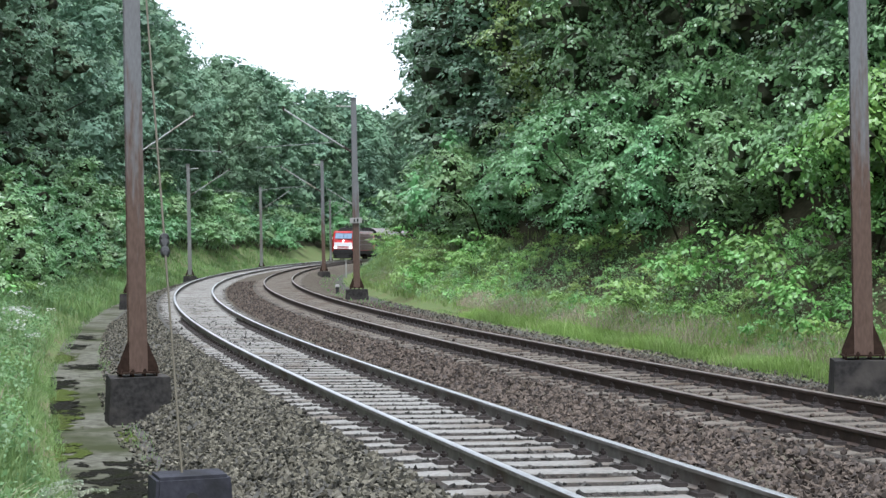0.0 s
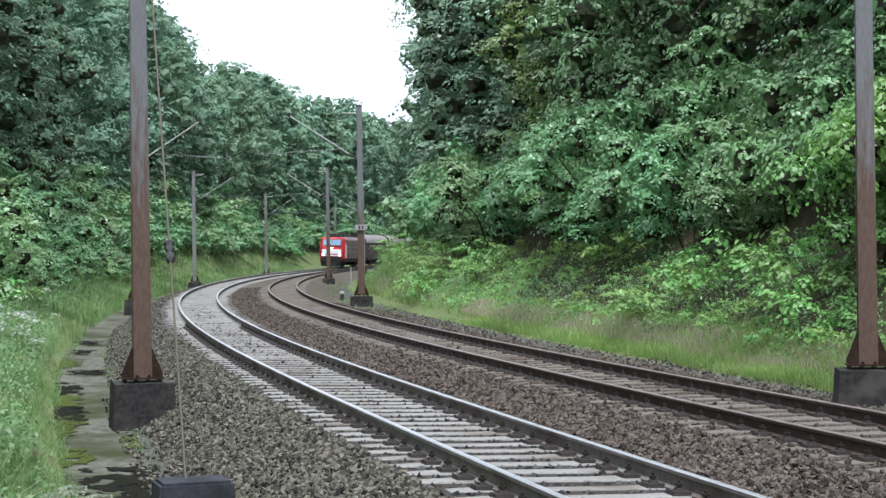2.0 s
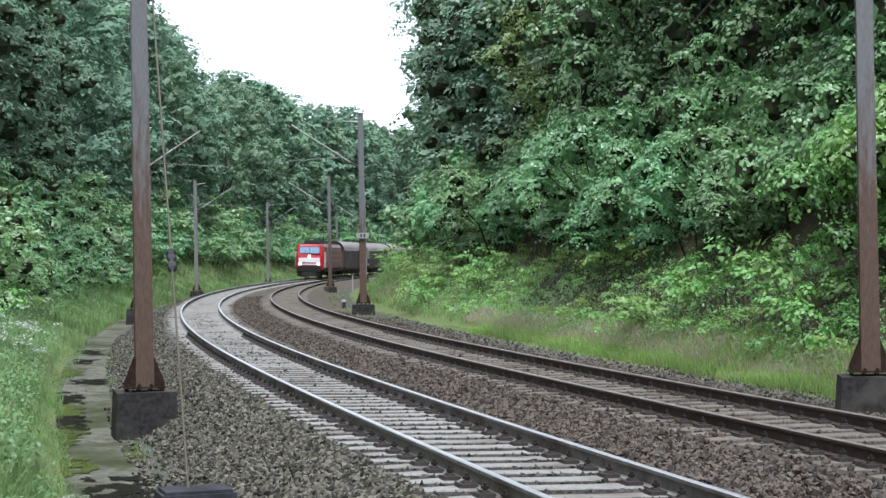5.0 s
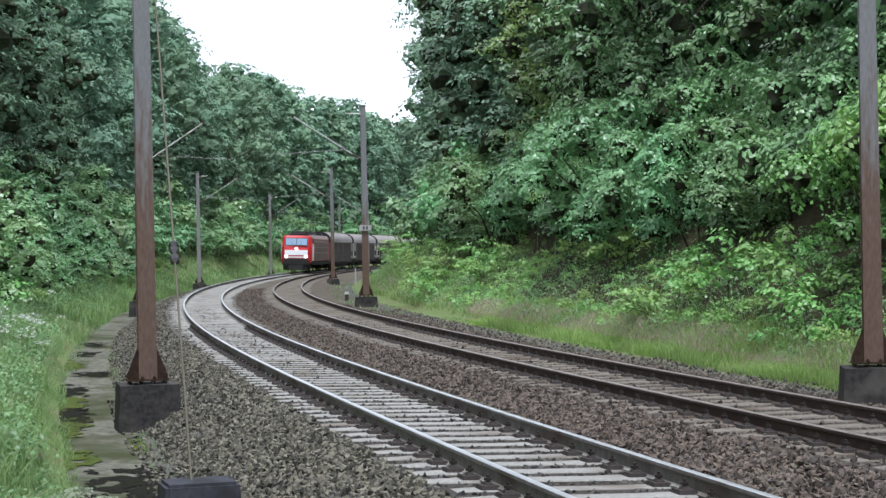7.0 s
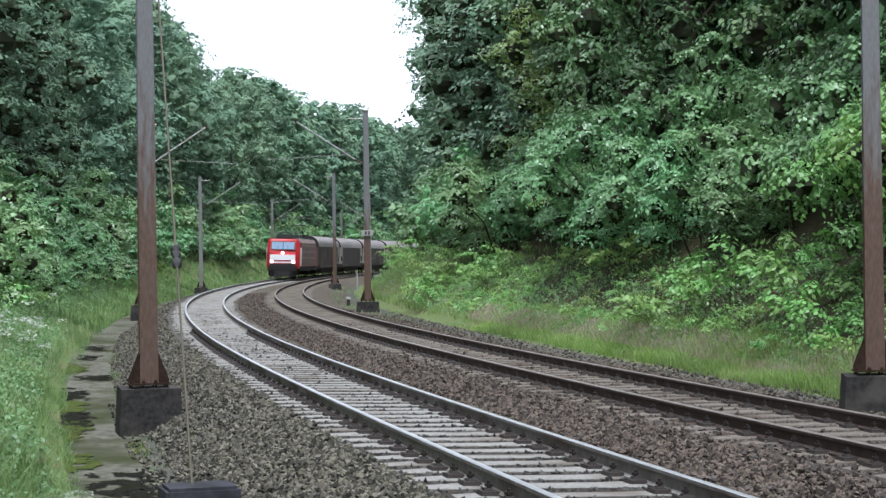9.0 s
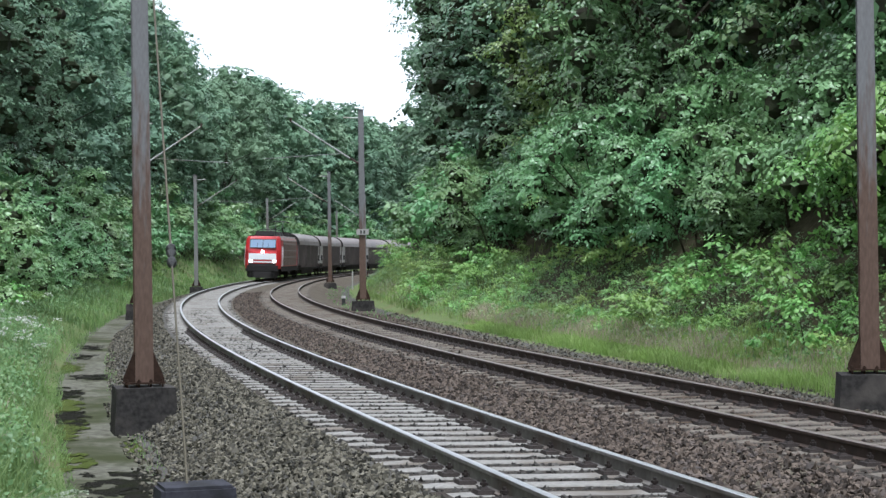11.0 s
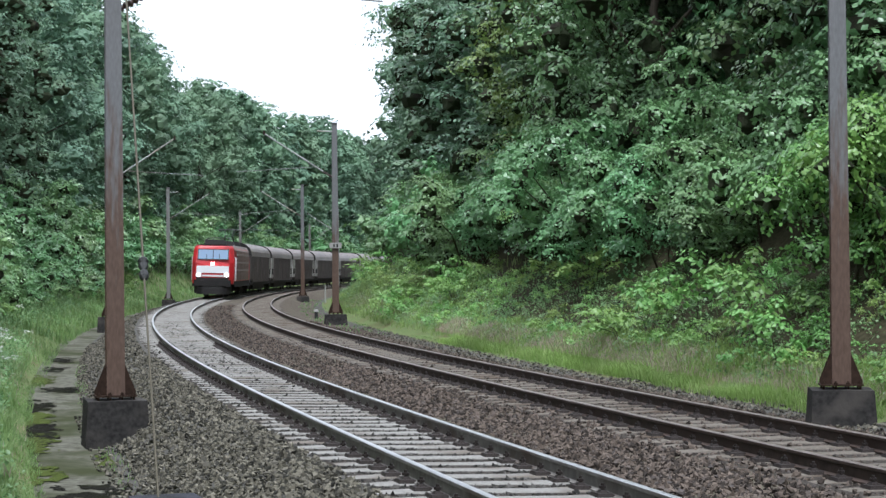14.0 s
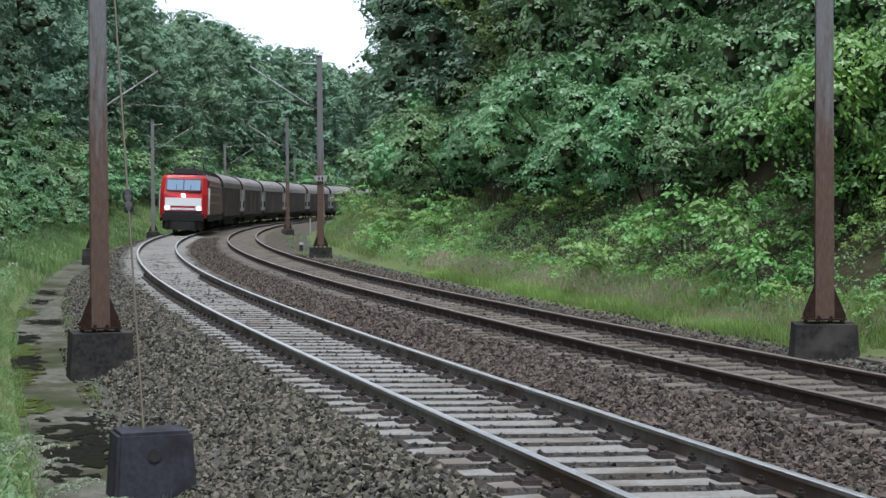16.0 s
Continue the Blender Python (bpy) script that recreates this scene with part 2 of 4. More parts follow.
# The blue-grey base colour stands for the sky mirrored in the panes.
GLASS = plain("sky_tinted_windscreen", (0.2, 0.28, 0.4), 0.25)
GLASS.node_tree.nodes["Principled BSDF"].inputs["Specular IOR Level"].default_value = 0.25
WAGON_SIDE = surface("grimy_wagon_side", (0.0562, 0.0435, 0.0413), (0.09, 0.0713, 0.0675), (0.12, 0.0975, 0.09), 0.35, 6, 0.65, 0.1, 0.0, (1, 0.5, 1.4))
WAGON_ROOF = surface("dusty_wagon_roof", (0.145, 0.108, 0.096), (0.195, 0.15, 0.135), (0.112, 0.086, 0.078), 0.4, 6, 0.36, 0.1, 0.0, (1, 0.5, 1))
WAGON_PALE = surface("pale_wagon_end_post", (0.398, 0.386, 0.374), (0.562, 0.55, 0.527), (0.293, 0.257, 0.234), 1.5, 12, 0.6, bump=0)
LIGHT_ON = lamp_glow("lit_headlight", (1.0, 0.97, 0.9), 6.0)

# ---------------------------------------------------------------- the line of the railway
# curvature by distance along the line, then heading and place
KNOTS = (0, 25, 50, 80, 110, 150, 200)
BEND = (0.0009, 0.0021, 0.0019, 0.0019, 0.0014, 0.0013, 0.0015)
HEAD, X0, Y0 = -0.2667, 1.651, 12.0
ST = np.arange(-120.0, 480.0, 0.5)
_k = np.interp(ST, KNOTS, BEND)
_k[ST < -6] = 0
_th = np.concatenate([[0], np.cumsum((_k[1:] + _k[:-1]) / 4)])
_zero = int(np.argmin(abs(ST)))
_th = _th - _th[_zero] + HEAD
_x = np.concatenate([[0], np.cumsum((np.sin(_th[1:]) + np.sin(_th[:-1])) / 4)])
_y = np.concatenate([[0], np.cumsum((np.cos(_th[1:]) + np.cos(_th[:-1])) / 4)])
_x, _y = _x - _x[_zero] + X0, _y - _y[_zero] + Y0
CANT = (0.046, 0.012)
APART = 3.95


def bearing(s):
    return np.interp(s, ST, _th)


def at(s, o, z=0.0):
    """World place of a point s metres along the line and o metres to the right of the first track's centre."""
    th = np.interp(s, ST, _th)
    return np.stack(np.broadcast_arrays(np.interp(s, ST, _x) + o * np.cos(th), np.interp(s, ST, _y) - o * np.sin(th), z), -1)


PROFILE_O = (-300, -60, -24, -16, -11, -8, -6.6, -5.0, -4.25, -4.1, -3.0, -2.75, -1.9, -1.3, 1.3, 1.9, 2.1, 2.65, 5.25, 5.6, 6.2, 7.3, 8.3, 9.5, 11, 13.5, 18, 26, 60, 300)
PROFILE_Z = (12, 11, 8.5, 6, 3.2, 1.2, 0.2, -0.42, -0.7, -0.78, -0.8, -0.72, -0.23, -0.187, -0.187, -0.21, -0.21, -0.187, -0.187, -0.22, -0.47, -0.5, -0.45, 0.2, 1.35, 3.2, 5.6, 8, 11, 12)


def rise(s, o):
    """Height of the ground over the rails."""
    z = np.interp(o, PROFILE_O, PROFILE_Z)
    z = z - o * CANT[0] / 1.507 * np.clip((1.9 - np.abs(o)) / 0.6, 0, 1) - (o - APART) * CANT[1] / 1.507 * np.clip((1.85 - np.abs(o - APART)) / 0.55, 0, 1)
    rough = np.clip((np.abs(o - 1.9) - 7.0) / 6.0, 0, 1)
    return z + rough * (0.35 * np.sin(s * 0.31 + o * 0.7) * np.cos(s * 0.13 - o * 0.4) + 0.2 * np.sin(s * 0.9 + 1.7 * o))


def ground_at(s, o, sink=0.0):
    return at(s, o, rise(np.asarray(s, float), np.asarray(o, float)) - sink)


# ---------------------------------------------------------------- mesh helpers
def mesh_from(name, verts, faces, mats, index=None, smooth=False):
    """A mesh from arrays: faces all with the same number of corners."""
    verts, faces = np.asarray(verts, np.float32), np.asarray(faces, np.int32)
    me = bpy.data.meshes.new(name)
    n, k = faces.shape
    me.vertices.add(len(verts))
    me.vertices.foreach_set("co", verts.ravel())
    me.loops.add(n * k)
    me.loops.foreach_set("vertex_index", faces.ravel())
    me.polygons.add(n)
    me.polygons.foreach_set("loop_start", np.arange(0, n * k, k, dtype=np.int32))
    for m in mats:
        me.materials.append(m)
    if index is not None:
        me.polygons.foreach_set("material_index", np.asarray(index, np.int32))
    me.polygons.foreach_set("use_smooth", np.full(n, smooth))
    me.update(calc_edges=True)
    return me


def mesh_of(name, bm, mat, bevel=0.0, smooth=False):
    if bevel:
        bmesh.ops.bevel(bm, geom=bm.edges[:], offset=bevel, segments=1, affect="EDGES", clamp_overlap=True)
    bmesh.ops.recalc_face_normals(bm, faces=bm.faces[:])
    me = bpy.data.meshes.new(name)
    bm.to_mesh(me)
    bm.free()
    for m in mat if isinstance(mat, (list, tuple)) else [mat]:
        me.materials.append(m)
    if smooth:
        me.polygons.foreach_set("use_smooth", np.full(len(me.polygons), True))
    return me


def part(name, bm, mat, parent, label="", bevel=0.0, smooth=False):
    """Link a bmesh (or a mesh) as one mesh object under a thing or a part."""
    me = bm if isinstance(bm, bpy.types.Mesh) else mesh_of(name, bm, mat, bevel, smooth)
    ob = new(name, me)
    ob.parent = parent
    return tagged(ob, label)


def box(bm, x0, x1, y0, y1, z0, z1, taper=1.0, m=None):
    """A block; taper scales its top."""
    cx, cy = (x0 + x1) / 2, (y0 + y1) / 2
    vs = []
    for z, k in ((z0, 1.0), (z1, taper)):
        for x, y in ((x0, y0), (x1, y0), (x1, y1), (x0, y1)):
            p = Vector((cx + (x - cx) * k, cy + (y - cy) * k, z))
            vs.append(bm.verts.new(m @ p if m else p))
    for f in ((3, 2, 1, 0), (4, 5, 6, 7), (0, 1, 5, 4), (1, 2, 6, 5), (2, 3, 7, 6), (3, 0, 4, 7)):
        bm.faces.new([vs[i] for i in f])
    return bm


def tube(bm, points, radii, sides=8, caps=True):
    """A round bar through points."""
    rings = []
    pts = [Vector(p) for p in points]
    for i, p in enumerate(pts):
        d = (pts[min(i + 1, len(pts) - 1)] - pts[max(i - 1, 0)]).normalized()
        u = d.orthogonal().normalized()
        if abs(d.z) < 0.95:
            u = d.cross(Vector((0, 0, 1))).normalized()
        else:
            u = Vector((1, 0, 0))
        v = d.cross(u)
        r = radii[i] if isinstance(radii, (list, tuple)) else radii
        rings.append([bm.verts.new(p + (u * math.cos(a) + v * math.sin(a)) * r) for a in (2 * math.pi * j / sides for j in range(sides))])
    for a, b in zip(rings, rings[1:]):
        for j in range(sides):
            bm.faces.new((a[j], a[(j + 1) % sides], b[(j + 1) % sides], b[j]))
    if caps:
        bm.faces.new(rings[0][::-1])
        bm.faces.new(rings[-1])
    return bm


def loft(bm, rings, caps=True, closed=True):
    """Skin between rings of places with the same number of corners."""
    vs = [[bm.verts.new(p) for p in r] for r in rings]
    n = len(vs[0])
    for a, b in zip(vs, vs[1:]):
        for j in range(n if closed else n - 1):
            bm.faces.new((a[j], a[(j + 1) % n], b[(j + 1) % n], b[j]))
    if caps:
        bm.faces.new(vs[0][::-1])
        bm.faces.new(vs[-1])
    return bm


def sweep(name, profile, s, o, z, tilt, mats, which):
    """A bar with a given outline laid along the line: profile of (across, up) corners; which names the material of each side."""
    prof = np.array(profile)
    n, k = len(s), len(prof)
    across = o + prof[:, 0][None, :] + np.zeros((n, 1))
    up = z + prof[:, 1][None, :] - tilt * prof[:, 0][None, :] + np.zeros((n, 1))
    verts = at(np.asarray(s)[:, None], across, up).reshape(-1, 3)
    i, j = np.meshgrid(np.arange(n - 1), np.arange(k), indexing="ij")
    a, b = i * k + j, i * k + (j + 1) % k
    faces = np.stack([a, b, b + k, a + k], -1).reshape(-1, 4)
    return mesh_from(name, verts, faces, mats, np.tile(which, n - 1))


def empty(name, m, label, category, group="", kind=""):
    ob = new(name)
    ob.matrix_basis = m
    return tagged(ob, label, category, group, kind)


def on_line(s, o, z):
    """The pose of a thing that stands at s, o and faces along the line (its y runs on along the line)."""
    p = at(s, o, z)
    return pose(*p, 0, 0, -math.degrees(float(bearing(s))))


# ---------------------------------------------------------------- ground
def build_ground():
    s = np.concatenate([np.arange(-118, 0, 6.0), np.arange(0, 120, 1.0), np.arange(120, 260, 2.0), np.arange(260, 476, 6.0)])
    o = []
    for a, b in zip(PROFILE_O, PROFILE_O[1:]):
        o += list(np.linspace(a, b, max(2, min(12, int((b - a) / 0.8) + 2)))[:-1])
    o = np.array(o + [PROFILE_O[-1]])
    S, O = np.meshgrid(s, o, indexing="ij")
    verts = at(S, O, rise(S, O)).reshape(-1, 3)
    n, k = S.shape
    i, j = np.meshgrid(np.arange(n - 1), np.arange(k - 1), indexing="ij")
    a = i * k + j
    faces = np.stack([a, a + 1, a + 1 + k, a + k], -1).reshape(-1, 4)
    mid = (o[1:] + o[:-1]) / 2
    which = np.full(k - 1, 0)
    which[(mid > -9) & (mid < -4.1)] = 1
    which[(mid > 7.8) & (mid < 9.5)] = 1
    which[(mid > 7.3) & (mid < 7.8)] = 5
    which[(mid > -4.1) & (mid < -2.9)] = 2
    which[(mid > -2.9) & (mid < -1.35)] = 5
    which[(mid > -1.35) & (mid < 0.6)] = 3
    which[(mid > 0.6) & (mid < 1.32)] = 3
    which[(mid > 1.32) & (mid < 7.3)] = 4
    which[(mid > 2.65) & (mid < 5.25)] = 3
    me = mesh_from("ground", verts, faces, [SOIL, VERGE, PATH_DIRT, GRAVEL, GRAVEL_RUST, GRAVEL_PALE], np.tile(which, n - 1), True)
    return tagged(new("ground", me), "cutting with leaf litter banks, verges and brown ballast", "ground", kind="structure")


ground = build_ground()

# ---------------------------------------------------------------- tracks
RAIL_PROFILE = [(-0.0625, -0.172), (0.0625, -0.172), (0.0625, -0.16), (0.012, -0.142), (0.01, -0.05), (0.036, -0.036), (0.036, -0.008), (0.026, 0.0), (-0.026, 0.0), (-0.036, -0.008), (-0.036, -0.036), (-0.01, -0.05), (-0.012, -0.142), (-0.0625, -0.16)]
RAIL_SIDES = [0, 0, 0, 0, 0, 0, 1, 1, 1, 0, 0, 0, 0, 0]


def build_track(name, o, cant, side, top, sleeper_mat, label, shift, clips_to):
    track = empty(name, Matrix.Identity(4), label, "railway track", kind="structure")
    s = np.concatenate([np.arange(-60, 160, 1.0), np.arange(160, 470, 3.0)])
    tilt = cant / 1.507
    for k in (-1, 1):
        me = sweep("rail", RAIL_PROFILE, s, o + k * 0.7535, -k * cant / 2, tilt, [side, top], RAIL_SIDES)
        part("rail", me, None, track)
    bm = bmesh.new()
    prof = [(-1.3, -0.32), (-1.3, -0.19), (-0.95, -0.172), (-0.52, -0.172), (-0.3, -0.178), (0.3, -0.178), (0.52, -0.172), (0.95, -0.172), (1.3, -0.19), (1.3, -0.32)]
    loft(bm, [[(x, -0.15, z) for x, z in prof], [(x, -0.125, z + (0.025 if z > -0.3 else 0)) for x, z in prof], [(x, 0.125, z + (0.025 if z > -0.3 else 0)) for x, z in prof], [(x, 0.15, z) for x, z in prof]])
    bmesh.ops.translate(bm, verts=bm.verts[:], vec=(0, 0, -0.022))
    sleeper_mesh = mesh_of("sleeper", bm, sleeper_mat)
    bm = bmesh.new()
    box(bm, -0.09, 0.09, -0.11, 0.11, -0.185, -0.135, 0.8)
    box(bm, -0.045, 0.045, -0.05, 0.05, -0.14, -0.11, 0.6)
    tube(bm, [(0, 0, -0.12), (0, 0, -0.05)], 0.018, 6)
    tube(bm, [(0, 0, -0.1), (0, 0, -0.075)], 0.036, 6)
    clip_mesh = mesh_of("rail_clip", bm, CLIP)
    for i in range(150):
        st = -7 + shift + 0.6 * i
        sl = new("sleeper", sleeper_mesh)
        sl.parent = track
        sl.matrix_basis = on_line(st + random.uniform(-0.02, 0.02), o, random.uniform(-0.008, 0.004)) @ pose(0, 0, 0, 0, math.degrees(math.atan(tilt)), random.uniform(-0.5, 0.5))
        if i < clips_to:
            for x in (-0.87, -0.635, 0.635, 0.87):
                c = new("rail_clip", clip_mesh)
                c.parent = sl
                c.matrix_basis = pose(x, 0, 0)
    far = np.arange(-7 + shift + 90, 300, 0.6)
    base = np.array([v.co[:] for v in sleeper_mesh.vertices])
    faces = np.array([p.vertices[:] for p in sleeper_mesh.polygons if len(p.vertices) == 4])
    verts = at(far[:, None] + base[:, 1][None], o + base[:, 0][None] + 0 * far[:, None], base[:, 2][None] - tilt * base[:, 0][None] + 0 * far[:, None]).reshape(-1, 3)
    allf = (faces[None] + (np.arange(len(far)) * len(base))[:, None, None]).reshape(-1, 4)
    part("far_sleepers", mesh_from("far_sleepers", verts, allf, [sleeper_mat]), None, track)["kind"] = "stuff"
    return track


build_track("track_1", 0.0, CANT[0], RAIL_SIDE, RAIL_TOP, SLEEPER, "railway track, bright worn rails on pale concrete sleepers", 0.0, 75)
build_track("track_2", APART, CANT[1], RAIL_RUST, RAIL_TOP_RUST, SLEEPER_OLD, "railway track, rusty brown rails on dusty concrete sleepers", 0.25, 75)


def scatter_stones(name, bands, mat, label, seed, density, first=None):
    """Loose ballast, bands of (s0, s1, o0, o1, stones on a square metre)."""
    rng = np.random.default_rng(seed)
    P, R = [], []
    for s0, s1, o0, o1, d in bands:
        n = int((s1 - s0) * (o1 - o0) * d * density)
        s, o = rng.uniform(s0, s1, n), rng.uniform(o0, o1, n)
        if first is not None:
            # only in the gaps between the sleepers
            s = first + 0.3 + 0.6 * np.round((s - first) / 0.6) + rng.normal(0, 0.045, n)
        r = rng.uniform(0.016, 0.041, n)
        P.append(ground_at(s, o, 0.0 if first is None else 0.024) + np.stack([0 * r, 0 * r, r * 0.4], -1))
        R.append(r)
    P, R = np.concatenate(P), np.concatenate(R)
    n = len(P)
    cube = np.array([(1, 0, 0), (-1, 0, 0), (0, 1, 0), (0, -1, 0), (0, 0, 1), (0, 0, -1)], float) * 0.95
    quad = np.array([(a, b, c) if i % 2 == 0 else (b, a, c) for i, (a, b, c) in enumerate((a, b, c) for a in (0, 1) for b in (2, 3) for c in (4, 5))])
    q = rng.normal(size=(n, 3, 3))
    q, _ = np.linalg.qr(q)
    v = (cube[None] + rng.normal(0, 0.24, (n, 6, 3))) * rng.uniform(0.65, 1.3, (n, 1, 3))
    v = np.einsum("nij,nkj->nki", q, v) * R[:, None, None]
    verts = (P[:, None] + v).reshape(-1, 3)
    faces = (quad[None] + (np.arange(n) * 6)[:, None, None]).reshape(-1, 3)
    return tagged(new(name, mesh_from(name, verts, faces, [mat])), label, "ballast", kind="stuff")


scatter_stones("ballast_stones", [(-1, 12, -2.85, -1.4, 430), (12, 26, -2.85, -1.4, 250), (26, 55, -2.8, -1.4, 90), (55, 90, -2.8, -1.4, 40), (2, 22, -3.25, -2.85, 60), (6, 24, 7.2, 8.1, 90), (24, 60, 7.2, 7.9, 45), (22, 55, -3.05, -2.8, 120), (-6, 30, -1.55, -1.28, 260)], STONE, "grey-brown crushed stone ballast on the shoulder", 3, 1.1)
scatter_stones("ballast_stones", [(-3, 12, 1.38, 2.6, 330), (12, 26, 1.38, 2.6, 210), (26, 55, 1.38, 2.6, 95), (55, 95, 1.38, 2.6, 45), (-4, 26, 0.9, 1.38, 30), (-4, 26, 2.6, 3.05, 30), (4, 26, 5.25, 7.4, 130), (26, 60, 5.25, 7.2, 40), (-4, 26, 3.4, 4.6, 3)], STONE_RUST, "rust-tinted crushed stone ballast between the tracks", 4, 1.1)
scatter_stones("ballast_stones", [(-6, 14, -1.3, 1.3, 130), (14, 34, -1.3, 1.3, 60), (34, 60, -1.2, 1.2, 20)], STONE_DARK, "small dark stones between the pale sleepers", 5, 1.0, -7.0)
scatter_stones("ballast_stones", [(-2, 20, 2.7, 5.2, 90), (20, 45, 2.7, 5.2, 40)], STONE_RUST, "dusty brown stones between the far sleepers", 6, 1.0, -6.75)


# ---------------------------------------------------------------- service path
def ragged(w, d, seed, cell=0.03):
    """A thin crust with a torn outline and holes."""
    bm = bmesh.new()
    grid = {}
    nx, ny = int(w / cell) + 2, int(d * 1.6 / cell) + 2
    for i in range(-nx, nx):
        for j in range(-ny, ny):
            x, y = i * cell, j * cell
            fall = 1 - math.hypot(x / w, y / (d * 1.6))
            if fall * 1.1 + 1.1 * noise.noise(Vector((x * 4 + seed * 7, y * 2.2, seed))) + 0.4 * noise.noise(Vector((x * 13, y * 9, seed))) > 0.32:
                corner = []
                for a, b in ((i, j), (i + 1, j), (i + 1, j + 1), (i, j + 1)):
                    if (a, b) not in grid:
                        h = 0.006 + 0.012 * abs(noise.noise(Vector((a * 0.9, b * 0.9, seed))))
                        grid[a, b] = bm.verts.new((a * cell + random.uniform(-0.012, 0.012), b * cell + random.uniform(-0.012, 0.012), h))
                    corner.append(grid[a, b])
                bm.faces.new(corner)
    return bm


def build_path():
    path = empty("path_moss", Matrix.Identity(4), "moss and dark dirt lying on the worn path", "moss", kind="structure")
    for s, o, w, d, mat in ((14.0, -3.0, 0.3, 0.5, MOSS), (9.9, -3.4, 0.6, 1.1, DIRT), (7.4, -3.6, 0.5, 0.9, DIRT), (16.8, -3.95, 0.3, 1.2, MOSS), (18.6, -3.9, 0.35, 1.5, DIRT), (21.5, -3.95, 0.3, 1.0, MOSS), (12.6, -4.0, 0.3, 1.0, MOSS), (24.5, -3.9, 0.35, 1.2, DIRT), (33.0, -3.95, 0.35, 1.6, MOSS), (38.0, -3.7, 0.4, 1.0, DIRT), (29.5, -3.5, 0.45, 0.8, DIRT), (43.0, -3.6, 0.4, 1.2, DIRT)):
        ob = part("moss_patch", ragged(w, d, s), mat, path)
        ob.matrix_basis = on_line(s, o, float(rise(s, o)) + 0.003)


build_path()

# ---------------------------------------------------------------- catenary masts
def h_section(bm, w, d, t, z0, z1, top=0.85):
    """A tapering H-shaped bar, flanges across y."""
    def ring(z, k):
        a, b, c = w / 2 * k, d / 2 * k, t / 2
        f = t
        return [(-a, -b, z), (a, -b, z), (a, -b + f, z), (c, -b + f, z), (c, b - f, z), (a, b - f, z), (a, b, z), (-a, b, z), (-a, b - f, z), (-c, b - f, z), (-c, -b + f, z), (-a, -b + f, z)]
    loft(bm, [ring(z0, 1), ring((z0 + z1) / 2, (1 + top) / 2), ring(z1, top)])
    return bm


def build_mast(s, o, base, foot, side, steel, arm_low, reach, group, label, turn=0.0, height=8.15, sign=False):
    """A mast on its footing; side is the way to the track (+1 right); base is the top of the footing, foot its underside."""
    mast = empty("catenary_mast", on_line(s, o, 0) @ pose(0, 0, 0, 0, 0, turn), label, "catenary mast", group)
    bm = bmesh.new()
    box(bm, -0.485, 0.485, -0.42, 0.42, foot - 0.1, base, 0.91)
    bmesh.ops.subdivide_edges(bm, edges=bm.edges[:], cuts=2, use_grid_fill=True)
    for v in bm.verts:
        v.co += Vector((noise.noise(v.co * 5), noise.noise(v.co * 5 + Vector((5, 1, 0))), noise.noise(v.co * 4))) * 0.012
    part("footing", bm, FOOTING, mast, "dark stained concrete footing", 0.0)
    bm = bmesh.new()
    box(bm, -0.31, 0.31, -0.2, 0.2, base + 0.05, base + 0.075)
    part("base_plate", bm, GUSSET, mast)
    for x in (-0.265, -0.09, 0.09, 0.265):
        for y in (-0.165, 0.165):
            bm = bmesh.new()
            tube(bm, [(x, y, base - 0.03), (x, y, base + 0.12)], 0.016, 6)
            tube(bm, [(x, y, base + 0.075), (x, y, base + 0.1)], 0.03, 6)
            part("bolt", bm, GUSSET, mast)
    bm = bmesh.new()
    h_section(bm, 0.275, 0.26, 0.02, base + 0.075, height, 0.8)
    part("post", bm, steel, mast)
    bm = bmesh.new()
    box(bm, -0.14, 0.14, -0.14, 0.14, height, height + 0.02)
    part("cap", bm, steel, mast)
    for k in (-1, 1):
        for y in (-0.118, 0.1):
            bm = bmesh.new()
            a, b = k * 0.135, k * 0.3
            v = [bm.verts.new((x, yy, z)) for yy in (y, y + 0.018) for x, z in ((a, base + 0.075), (b, base + 0.075), (b, base + 0.13), (a, base + 0.54))]
            for f in ((0, 1, 2, 3), (7, 6, 5, 4), (0, 4, 5, 1), (1, 5, 6, 2), (2, 6, 7, 3), (3, 7, 4, 0)):
                bm.faces.new([v[i] for i in f])
            part("gusset", bm, GUSSET, mast)
    # bracket: a raking tube, a level steady tube and their insulators
    z1, z2 = arm_low, arm_low + 1.85
    m = Matrix.Rotation(-radians(turn), 4, "Z")
    def p(x, y, z):
        return m @ Vector((x, y, z))
    bm = bmesh.new()
    tube(bm, [p(side * 0.45, 0, z1 + 0.2), p(side * reach, 0, z2)], 0.033, 8)
    part("raking_tube", bm, GALV, mast, "pale galvanised tube")
    bm = bmesh.new()
    tube(bm, [p(side * 0.9, 0, z1 + 0.42), p(side * (reach + 1.2), 0, z1 + 0.22)], 0.015, 6)
    part("steady_tube", bm, MAST_GREY, mast, "thin grey tube")
    bm = bmesh.new()
    pts = [p(side * (0.12 + 0.037 * i), 0, z1 + 0.0 + 0.022 * i) for i in range(11)]
    tube(bm, pts, [0.03 if i % 2 else 0.065 for i in range(11)], 8)
    part("insulator", bm, PORCELAIN, mast, "brown ribbed insulator")
    bm = bmesh.new()
    tube(bm, [p(side * 0.1, 0, height - 0.35), p(side * 0.75, 0, height - 0.33)], 0.025, 8)
    part("top_arm", bm, GALV, mast)
    bm = bmesh.new()
    tube(bm, [p(side * reach, 0, z2 - 0.06), p(side * reach, 0, z2 + 0.12)], 0.05, 8)
    part("saddle", bm, PORCELAIN, mast)
